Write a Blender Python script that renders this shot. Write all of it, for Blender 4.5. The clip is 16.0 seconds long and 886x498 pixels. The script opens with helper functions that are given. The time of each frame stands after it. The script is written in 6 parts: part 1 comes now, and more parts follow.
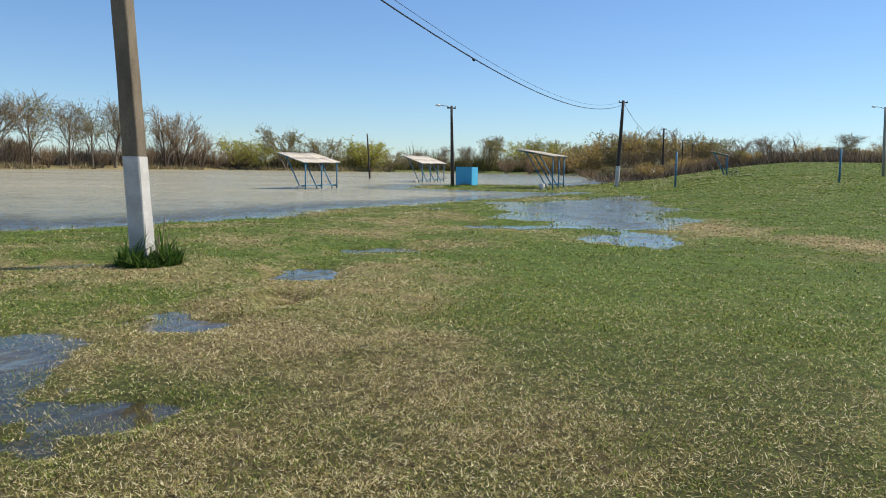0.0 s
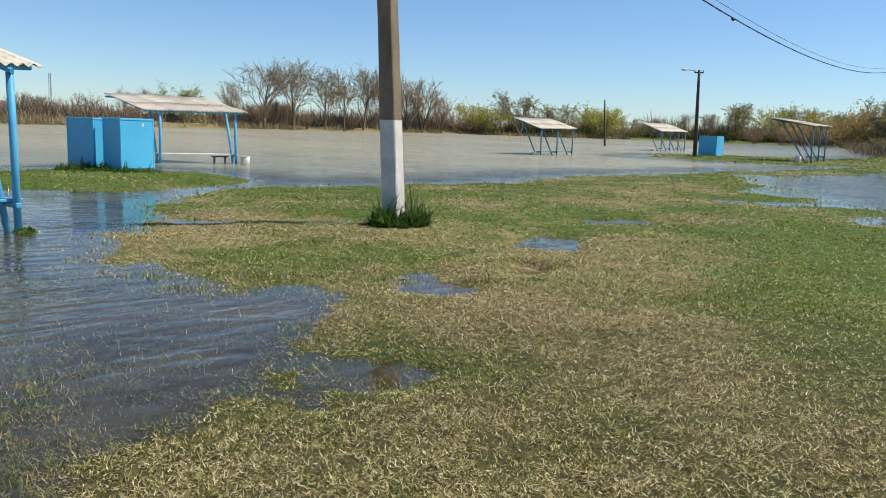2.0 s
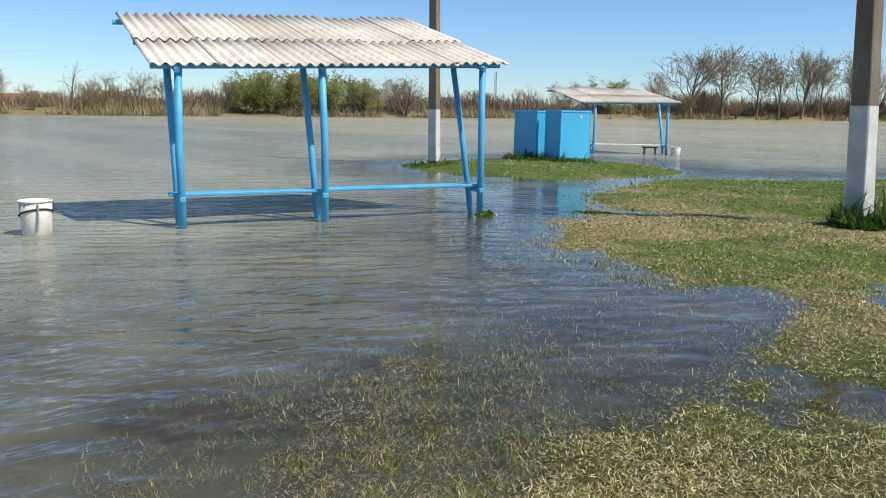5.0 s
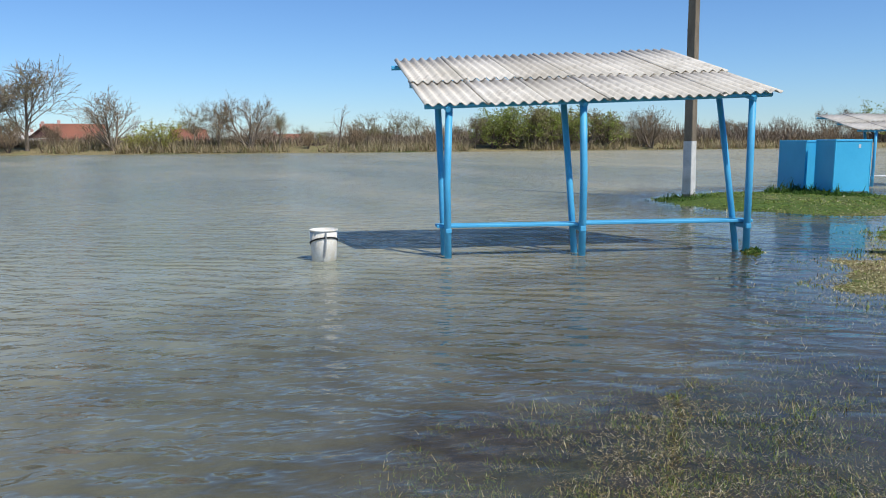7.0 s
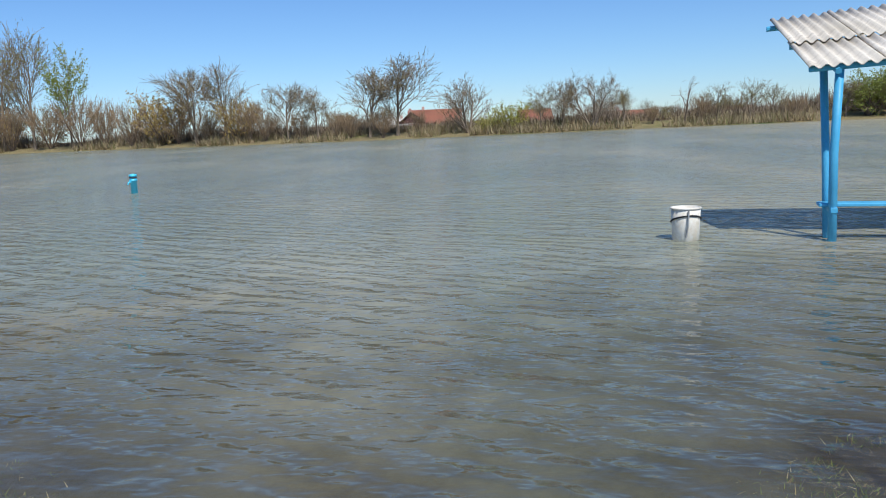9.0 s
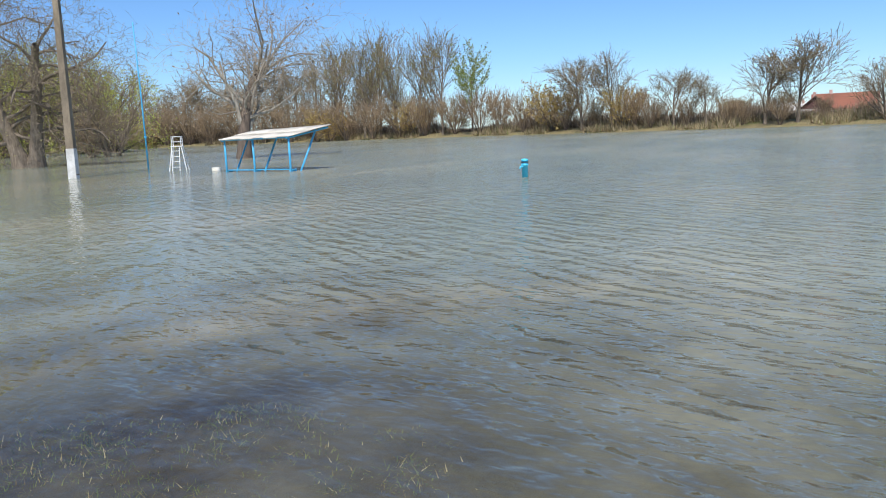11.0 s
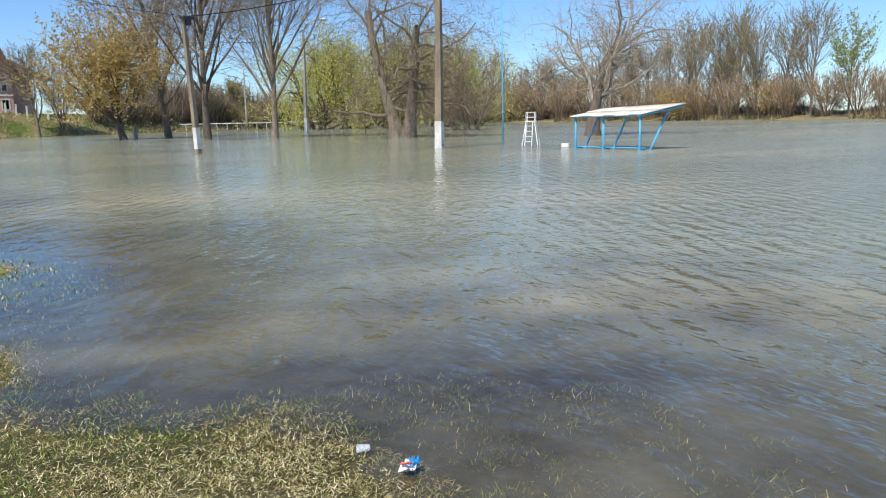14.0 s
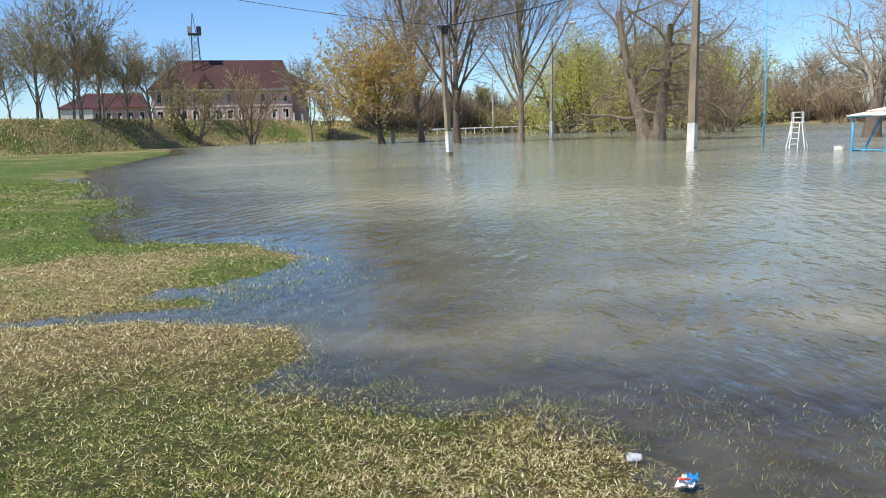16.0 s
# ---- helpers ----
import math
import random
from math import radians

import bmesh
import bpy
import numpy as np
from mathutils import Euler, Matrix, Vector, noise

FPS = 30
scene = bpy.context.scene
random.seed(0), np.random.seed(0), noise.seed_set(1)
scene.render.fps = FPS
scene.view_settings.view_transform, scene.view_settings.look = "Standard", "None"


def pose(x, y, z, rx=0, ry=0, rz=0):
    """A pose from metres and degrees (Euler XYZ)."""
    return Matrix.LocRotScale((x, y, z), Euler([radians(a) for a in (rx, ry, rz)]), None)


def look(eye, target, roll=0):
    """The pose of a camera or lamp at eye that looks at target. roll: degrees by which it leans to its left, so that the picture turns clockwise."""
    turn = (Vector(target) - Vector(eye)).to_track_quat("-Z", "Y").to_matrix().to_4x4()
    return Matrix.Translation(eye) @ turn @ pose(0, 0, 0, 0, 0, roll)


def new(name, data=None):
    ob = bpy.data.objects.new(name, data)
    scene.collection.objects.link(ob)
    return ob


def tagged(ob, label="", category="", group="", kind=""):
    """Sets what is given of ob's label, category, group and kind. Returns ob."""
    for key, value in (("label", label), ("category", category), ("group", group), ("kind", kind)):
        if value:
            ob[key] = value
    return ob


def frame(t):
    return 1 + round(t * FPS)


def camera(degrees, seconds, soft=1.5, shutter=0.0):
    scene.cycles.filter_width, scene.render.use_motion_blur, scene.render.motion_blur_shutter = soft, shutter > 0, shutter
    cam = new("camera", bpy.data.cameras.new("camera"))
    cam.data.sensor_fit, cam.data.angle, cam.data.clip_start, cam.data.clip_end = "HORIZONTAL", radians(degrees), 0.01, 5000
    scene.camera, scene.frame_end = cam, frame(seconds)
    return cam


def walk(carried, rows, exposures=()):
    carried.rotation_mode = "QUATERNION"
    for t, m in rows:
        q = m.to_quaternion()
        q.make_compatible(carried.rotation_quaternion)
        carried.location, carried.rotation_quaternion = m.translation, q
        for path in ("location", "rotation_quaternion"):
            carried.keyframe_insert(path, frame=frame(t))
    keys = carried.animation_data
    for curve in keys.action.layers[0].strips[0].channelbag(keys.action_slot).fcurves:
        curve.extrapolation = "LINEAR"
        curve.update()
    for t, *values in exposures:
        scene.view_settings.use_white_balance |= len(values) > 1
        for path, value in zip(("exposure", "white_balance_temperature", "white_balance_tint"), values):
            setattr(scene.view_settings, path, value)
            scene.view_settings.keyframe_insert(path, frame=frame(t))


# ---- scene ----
cam = camera(60.06, 16.0, soft=1.0)
# seconds, place, yaw, pitch, roll
PATH = [
    (0, -0.001, 0.000, 1.612, 0.42, -6.00, 0.98),
    (0.5, -0.085, 0.069, 1.610, 4.48, -6.56, 1.34),
    (1, -0.157, 0.143, 1.619, 8.78, -6.99, 1.94),
    (1.5, -0.223, 0.185, 1.606, 13.41, -8.06, 2.00),
    (2, -0.279, 0.253, 1.612, 17.34, -8.94, 2.05),
    (2.5, -0.301, 0.291, 1.598, 22.50, -9.38, 1.35),
    (3, -0.334, 0.337, 1.597, 27.95, -9.66, 0.73),
    (3.5, -0.387, 0.321, 1.592, 32.50, -9.82, 0.87),
    (4, -0.488, 0.292, 1.584, 37.47, -10.35, 1.37),
    (4.5, -0.581, 0.260, 1.574, 42.73, -10.99, 1.13),
    (4.7, -0.624, 0.248, 1.579, 44.96, -10.88, 1.06),
    (6.8, -0.729, 0.027, 1.610, 63.51, -7.68, -0.05),
    (7, -0.744, -0.014, 1.603, 65.88, -8.08, -0.24),
    (7.5, -0.787, -0.093, 1.604, 71.92, -8.58, -1.33),
    (8, -0.846, -0.119, 1.601, 77.91, -8.42, -2.22),
    (8.5, -0.938, -0.153, 1.602, 83.33, -8.68, -2.68),
    (9, -1.003, -0.219, 1.588, 91.10, -9.15, -2.62),
    (9.5, -1.075, -0.272, 1.587, 98.89, -9.37, -2.39),
    (10, -1.213, -0.353, 1.603, 105.14, -9.21, -2.18),
    (10.2, -1.242, -0.372, 1.602, 108.02, -9.02, -2.36),
    (12.3, -1.208, -0.551, 1.605, 131.66, -9.62, -2.33),
    (12.5, -1.206, -0.575, 1.616, 132.90, -9.65, -2.34),
    (13, -1.190, -0.599, 1.604, 135.47, -9.50, -2.34),
    (13.5, -1.190, -0.638, 1.615, 139.60, -9.62, -1.41),
    (14, -1.181, -0.646, 1.601, 143.93, -9.61, -1.30),
    (14.5, -1.163, -0.739, 1.599, 147.78, -9.20, -1.76),
    (15, -1.175, -0.823, 1.598, 151.67, -8.61, -1.76),
    (15.5, -1.122, -0.874, 1.598, 156.21, -8.86, -1.81),
    (16, -1.058, -0.803, 1.561, 161.84, -8.84, -1.85),
]
walk(cam, [(t, Matrix.Translation((x, y, z)) @ pose(0, 0, 0, 90 + p, 0, a) @ pose(0, 0, 0, 0, 0, r))
           for t, x, y, z, a, p, r in PATH],
     exposures=[(0, 0.13, 6850, 10), (4.7, 0.16, 6550, 10), (7, -0.06, 6050, 10), (8.5, -0.12, 6000, 10), (10.2, 0.01, 6000, 10), (12.3, 0.21, 6150, 10), (14.5, 0.28, 6350, 10), (16, 0.34, 6450, 10)])

# ---- sky and sun ----
SUN_AZ = 68.5          # degrees from +y towards +x
SUN_EL = 54.0
world = bpy.data.worlds.new("world")
scene.world = world
world.use_nodes = True
wn = world.node_tree
wn.nodes.clear()
sky = wn.nodes.new("ShaderNodeTexSky")
sky.sky_type, sky.sun_disc = "NISHITA", False
sky.sun_elevation, sky.sun_rotation = radians(SUN_EL), radians(SUN_AZ)
sky.altitude, sky.air_density, sky.dust_density, sky.ozone_density = 50, 1.0, 0.05, 4.0
back = wn.nodes.new("ShaderNodeBackground")
back.inputs[1].default_value = 0.108
wout = wn.nodes.new("ShaderNodeOutputWorld")
tint = wn.nodes.new("ShaderNodeMix")
tint.data_type, tint.blend_type = "RGBA", "MULTIPLY"
tint.inputs[0].default_value, tint.inputs[7].default_value = 1.0, (0.76, 0.94, 1.16, 1)
wn.links.new(sky.outputs[0], tint.inputs[6])
wn.links.new(tint.outputs[2], back.inputs[0])
wn.links.new(back.outputs[0], wout.inputs[0])
sun_data = bpy.data.lights.new("sun", "SUN")
sun_data.energy, sun_data.angle, sun_data.color = 4.8, radians(0.53), (1.0, 0.95, 0.86)
sun = new("sun", sun_data)
sun_dir = Vector((math.sin(radians(SUN_AZ)) * math.cos(radians(SUN_EL)), math.cos(radians(SUN_AZ)) * math.cos(radians(SUN_EL)), math.sin(radians(SUN_EL))))
sun.matrix_world = look(sun_dir * 60, (0, 0, 0))


# ---- materials ----
class Nodes:
    """A node material under construction."""

    def __init__(self, name):
        self.mat = bpy.data.materials.new(name)
        self.mat.use_nodes = True
        self.tree = self.mat.node_tree
        self.tree.nodes.clear()

    def add(self, kind, values=None, **props):
        n = self.tree.nodes.new(kind)
        for k, v in props.items():
            setattr(n, k, v)
        for k, v in (values or {}).items():
            if isinstance(v, bpy.types.NodeSocket):
                self.tree.links.new(v, n.inputs[k])
            else:
                n.inputs[k].default_value = v
        return n

    def pos(self, scale=(1, 1, 1), rot=0.0, own=False):
        src = self.add("ShaderNodeTexCoord").outputs["Object"] if own else self.add("ShaderNodeNewGeometry").outputs["Position"]
        return self.add("ShaderNodeMapping", {"Vector": src, "Scale": scale, "Rotation": (0, 0, rot)}).outputs[0]

    def along(self, degrees_, length, across):
        """Places turned so that x runs along a direction, and stretched."""
        g = self.add("ShaderNodeNewGeometry").outputs["Position"]
        return self.add("ShaderNodeMapping", {"Vector": g, "Rotation": (0, 0, radians(degrees_)), "Scale": (length, across, 1)}, vector_type="TEXTURE").outputs[0]

    def noise(self, vec, scale, detail=4.0, rough=0.55):
        return self.add("ShaderNodeTexNoise", {"Vector": vec, "Scale": scale, "Detail": detail, "Roughness": rough}).outputs[0]

    def ramp(self, fac, *stops):
        r = self.add("ShaderNodeValToRGB", {0: fac})
        el = r.color_ramp.elements
        while len(el) < len(stops):
            el.new(0.5)
        for e, (p, c) in zip(el, stops):
            e.position, e.color = p, (*c, 1)
        return r.outputs[0]

    def span(self, fac, a, b, c=0.0, d=1.0):
        return self.add("ShaderNodeMapRange", {0: fac, 1: a, 2: b, 3: c, 4: d}).outputs[0]

    def mix(self, fac, a, b, mode="MIX"):
        n = self.add("ShaderNodeMix", data_type="RGBA", blend_type=mode)
        for key, v in ((0, fac), (6, a), (7, b)):
            if isinstance(v, bpy.types.NodeSocket):
                self.tree.links.new(v, n.inputs[key])
            else:
                n.inputs[key].default_value = (*v, 1) if key else v
        return n.outputs[2]

    def math(self, op, a, b=0.5):
        return self.add("ShaderNodeMath", {0: a, 1: b}, operation=op).outputs[0]

    def bump(self, height, strength, dist):
        return self.add("ShaderNodeBump", {"Height": height, "Strength": strength, "Distance": dist}).outputs[0]

    def done(self, colour, rough=0.8, normal=None, metal=0.0, spec=0.3, trans=0.0):
        v = {"Base Color": colour if isinstance(colour, bpy.types.NodeSocket) else (*colour, 1), "Roughness": rough, "Metallic": metal, "Specular IOR Level": spec}
        if normal is not None:
            v["Normal"] = normal
        b = self.add("ShaderNodeBsdfPrincipled", v)
        out = b.outputs[0]
        if trans:
            t = self.add("ShaderNodeBsdfTranslucent", {"Color": v["Base Color"]})
            out = self.add("ShaderNodeMixShader", {0: trans, 1: out, 2: t.outputs[0]}).outputs[0]
        self.add("ShaderNodeOutputMaterial", {0: out})
        return self.mat


def worn(name, light, dark, scale=3.0, fine=40.0, rough=0.75, bump=0.15, dist=0.01, spec=0.3, metal=0.0, own=True, stretch=(1, 1, 1)):
    """A surface with stains at a large scale and grain at a small one."""
    n = Nodes(name)
    p = n.pos(stretch, own=own)
    a, b = n.noise(p, scale, 5), n.noise(p, fine, 4, 0.7)
    f = n.math("ADD", n.math("MULTIPLY", a, 0.65), n.math("MULTIPLY", b, 0.35))
    c = n.ramp(f, (0.32, dark), (0.62, light))
    r = n.span(b, 0.3, 0.7, max(rough - 0.12, 0.02), min(rough + 0.1, 1))
    return n.done(c, r, n.bump(b, bump, dist), metal, spec)


M = {}
M["concrete"] = worn("concrete", (0.33, 0.26, 0.175), (0.13, 0.10, 0.07), 2.5, 60, 0.9, 0.8, 0.03, stretch=(1, 1, 0.4))
M["concrete_grey"] = worn("concrete_grey", (0.42, 0.38, 0.31), (0.24, 0.21, 0.17), 2.5, 50, 0.9, 0.4, 0.02, stretch=(1, 1, 0.4))
M["whitewash"] = worn("whitewash", (0.72, 0.69, 0.64), (0.42, 0.39, 0.34), 3.0, 45, 0.85, 0.4, 0.01)
M["old_wood"] = worn("old_wood", (0.10, 0.08, 0.065), (0.035, 0.03, 0.026), 3.0, 40, 0.9, 0.4, 0.01, stretch=(3, 3, 0.3))
M["blue_paint"] = worn("blue_paint", (0.10, 0.44, 0.68), (0.055, 0.31, 0.53), 2.2, 30, 0.5, 0.25, 0.006, 0.4)
M["blue_panel"] = worn("blue_panel", (0.085, 0.50, 0.76), (0.06, 0.42, 0.68), 1.2, 18, 0.45, 0.15, 0.006, 0.4)
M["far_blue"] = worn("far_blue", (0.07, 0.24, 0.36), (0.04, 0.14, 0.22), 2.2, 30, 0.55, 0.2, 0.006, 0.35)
M["cyan_plastic"] = worn("cyan_plastic", (0.11, 0.60, 0.78), (0.08, 0.50, 0.70), 2.0, 30, 0.4, 0.05, 0.004, 0.45)
M["slate"] = None
M["white_paint"] = worn("white_paint", (0.78, 0.76, 0.72), (0.58, 0.55, 0.5), 2.0, 35, 0.6, 0.15, 0.006)
M["bucket_white"] = worn("bucket_white", (0.80, 0.77, 0.70), (0.58, 0.50, 0.36), 5.0, 30, 0.5, 0.1, 0.005)
M["grey_metal"] = worn("grey_metal", (0.45, 0.45, 0.44), (0.28, 0.27, 0.26), 2.0, 40, 0.45, 0.1, 0.004, 0.4, 0.5)
M["dark_metal"] = worn("dark_metal", (0.06, 0.06, 0.065), (0.03, 0.03, 0.03), 2.0, 40, 0.5, 0.1, 0.004, 0.4, 0.4)
M["rubber"] = worn("rubber", (0.02, 0.02, 0.022), (0.012, 0.012, 0.012), 2.0, 40, 0.6, 0.1, 0.004)
M["wire"] = worn("wire", (0.03, 0.03, 0.035), (0.02, 0.02, 0.02), 2.0, 40, 0.6, 0.05, 0.003)
M["lamp_glass"] = worn("lamp_glass", (0.75, 0.77, 0.78), (0.62, 0.63, 0.64), 2.0, 30, 0.3, 0.05, 0.003, 0.5)
M["porcelain"] = worn("porcelain", (0.5, 0.47, 0.42), (0.3, 0.28, 0.25), 2.0, 30, 0.3, 0.05, 0.003, 0.5)
M["roof_brown"] = worn("roof_brown", (0.085, 0.036, 0.032), (0.055, 0.026, 0.024), 0.35, 6.0, 0.55, 0.2, 0.03, own=False)
M["roof_orange"] = worn("roof_orange", (0.30, 0.115, 0.065), (0.19, 0.075, 0.05), 0.4, 5.0, 0.75, 0.2, 0.03, own=False)
M["roof_dark"] = worn("roof_dark", (0.13, 0.06, 0.05), (0.08, 0.045, 0.04), 0.4, 5.0, 0.75, 0.2, 0.03, own=False)
M["plaster_white"] = worn("plaster_white", (0.72, 0.68, 0.60), (0.55, 0.51, 0.45), 0.5, 6.0, 0.85, 0.15, 0.02, own=False)
M["pane"] = worn("pane", (0.045, 0.06, 0.075), (0.02, 0.026, 0.03), 0.8, 3.0, 0.08, 0.02, 0.002, 0.6)
M["sticker"] = worn("sticker", (0.75, 0.76, 0.74), (0.5, 0.5, 0.5), 4.0, 40, 0.5, 0.05, 0.002)
M["litter_white"] = worn("litter_white", (0.8, 0.78, 0.74), (0.6, 0.56, 0.5), 20.0, 90, 0.35, 0.2, 0.002, 0.5)
M["litter_blue"] = worn("litter_blue", (0.03, 0.30, 0.62), (0.02, 0.2, 0.5), 20.0, 90, 0.35, 0.2, 0.002, 0.5)
M["litter_red"] = worn("litter_red", (0.6, 0.08, 0.05), (0.45, 0.06, 0.04), 20.0, 90, 0.35, 0.2, 0.002, 0.5)


def sheet_material():
    n = Nodes("weathered_asbestos_cement")
    p = n.pos(own=True)
    tint = n.add("ShaderNodeObjectInfo").outputs["Random"]
    a, b = n.noise(p, 1.6, 5), n.noise(p, 55, 4, 0.7)
    streak = n.noise(n.pos((9, 0.7, 1), own=True), 1.5, 4)
    c = n.ramp(a, (0.3, (0.58, 0.52, 0.42)), (0.65, (0.78, 0.71, 0.60)))
    c = n.mix(n.span(streak, 0.5, 0.75, 0, 0.55), c, (0.30, 0.25, 0.19))
    c = n.mix(n.span(tint, 0, 1, 0.0, 0.45), c, (0.42, 0.36, 0.28))
    c = n.mix(n.span(b, 0.55, 0.8, 0, 0.5), c, (0.25, 0.21, 0.17))
    return n.done(c, 0.9, n.bump(b, 0.25, 0.006))


M["slate"] = sheet_material()


def brick_material():
    n = Nodes("pink_brick")
    p = n.pos()
    a, b = n.noise(p, 0.5, 4), n.noise(p, 8, 4, 0.7)
    c = n.ramp(n.math("ADD", n.math("MULTIPLY", a, 0.5), n.math("MULTIPLY", b, 0.5)), (0.35, (0.46, 0.27, 0.22)), (0.65, (0.64, 0.43, 0.36)))
    return n.done(c, 0.9, n.bump(b, 0.2, 0.02))


M["brick"] = brick_material()


def bark(name, light, dark, scale=1.0):
    n = Nodes(name)
    p = n.pos((4 * scale, 4 * scale, 0.8 * scale))
    a, b = n.noise(p, 1.5, 6, 0.65), n.noise(n.pos(), 0.6, 3)
    c = n.ramp(a, (0.35, dark), (0.65, light))
    c = n.mix(n.span(b, 0.4, 0.7, 0, 0.35), c, tuple(0.6 * v for v in light))
    return n.done(c, 0.95, n.bump(a, 0.6, 0.04))


def leafy(name, *cols, rough=0.7, trans=0.45):
    n = Nodes(name)
    r = n.add("ShaderNodeNewGeometry").outputs["Random Per Island"]
    big = n.noise(n.pos(), 0.35, 2)
    f = n.math("ADD", n.math("MULTIPLY", r, 0.7), n.math("MULTIPLY", big, 0.3))
    k = len(cols)
    c = n.ramp(f, *[(0.15 + 0.7 * i / max(k - 1, 1), col) for i, col in enumerate(cols)])
    return n.done(c, rough, None, 0, 0.2, trans)


M["bark_grey"] = bark("bark_grey", (0.29, 0.23, 0.165), (0.115, 0.088, 0.062))
M["bark_brown"] = bark("bark_brown", (0.20, 0.15, 0.11), (0.085, 0.065, 0.05))
M["bark_pale"] = bark("bark_pale", (0.47, 0.42, 0.34), (0.18, 0.145, 0.105), 0.7)
M["twig_grey"] = leafy("twig_grey", (0.185, 0.14, 0.092), (0.31, 0.24, 0.16), rough=0.9, trans=0.0)
M["twig_brown"] = leafy("twig_brown", (0.24, 0.17, 0.105), (0.40, 0.29, 0.18), rough=0.9, trans=0.0)
M["twig_pale"] = leafy("twig_pale", (0.26, 0.20, 0.14), (0.44, 0.36, 0.26), rough=0.9, trans=0.0)
M["leaf_green"] = leafy("leaf_green", (0.22, 0.27, 0.05), (0.33, 0.38, 0.08), (0.43, 0.46, 0.13))
M["leaf_olive"] = leafy("leaf_olive", (0.23, 0.21, 0.08), (0.34, 0.31, 0.12), (0.43, 0.39, 0.17))
M["leaf_yellow"] = leafy("leaf_yellow", (0.32, 0.34, 0.04), (0.45, 0.46, 0.07), (0.53, 0.52, 0.12))
M["leaf_ochre"] = leafy("leaf_ochre", (0.36, 0.25, 0.07), (0.50, 0.36, 0.11), (0.60, 0.46, 0.18))
M["leaf_rust"] = leafy("leaf_rust", (0.25, 0.17, 0.09), (0.36, 0.26, 0.14), (0.43, 0.33, 0.19))
M["leaf_willow"] = leafy("leaf_willow", (0.40, 0.44, 0.06), (0.54, 0.56, 0.12), (0.63, 0.61, 0.21))
M["brush"] = leafy("brush", (0.15, 0.11, 0.075), (0.24, 0.185, 0.13), (0.33, 0.26, 0.18), rough=0.9, trans=0.1)
M["thicket"] = leafy("thicket", (0.13, 0.12, 0.045), (0.22, 0.21, 0.08), (0.30, 0.27, 0.12), rough=0.9, trans=0.2)
M["blossom"] = leafy("blossom", (0.62, 0.5, 0.48), (0.72, 0.6, 0.56), (0.3, 0.24, 0.2))
M["weed"] = leafy("weed", (0.03, 0.07, 0.011), (0.06, 0.125, 0.02), (0.11, 0.19, 0.04))
M["reed"] = leafy("reed", (0.24, 0.18, 0.10), (0.34, 0.26, 0.15), (0.42, 0.34, 0.2), (0.2, 0.2, 0.07), rough=0.9, trans=0.15)


def grass_blade_material():
    """Blades between straw and green, by how green the turf is where they grow."""
    n = Nodes("grass_blades")
    r = n.add("ShaderNodeNewGeometry").outputs["Random Per Island"]
    g = n.add("ShaderNodeAttribute", attribute_name="green").outputs["Fac"]
    straw = n.ramp(r, (0.05, (0.05, 0.034, 0.013)), (0.4, (0.25, 0.19, 0.07)), (0.7, (0.60, 0.49, 0.21)), (0.9, (0.92, 0.83, 0.54)))
    green = n.ramp(r, (0.05, (0.03, 0.046, 0.007)), (0.5, (0.15, 0.215, 0.03)), (0.9, (0.35, 0.43, 0.085)))
    wobble = n.add("ShaderNodeTexWhiteNoise", {"W": n.math("MULTIPLY", r, 913.7)}, noise_dimensions="1D").outputs[0]
    pick = n.math("GREATER_THAN", g, wobble)
    return n.done(n.mix(pick, straw, green), 0.75, None, 0, 0.2, 0.28)


M["blades"] = grass_blade_material()


def cup_material():
    n = Nodes("clear_plastic")
    a = n.add("ShaderNodeBsdfPrincipled", {"Base Color": (0.8, 0.82, 0.82, 1), "Roughness": 0.15})
    t = n.add("ShaderNodeBsdfTransparent")
    n.add("ShaderNodeOutputMaterial", {0: n.add("ShaderNodeMixShader", {0: 0.3, 1: t.outputs[0], 2: a.outputs[0]}).outputs[0]})
    return n.mat


M["clear_plastic"] = cup_material()


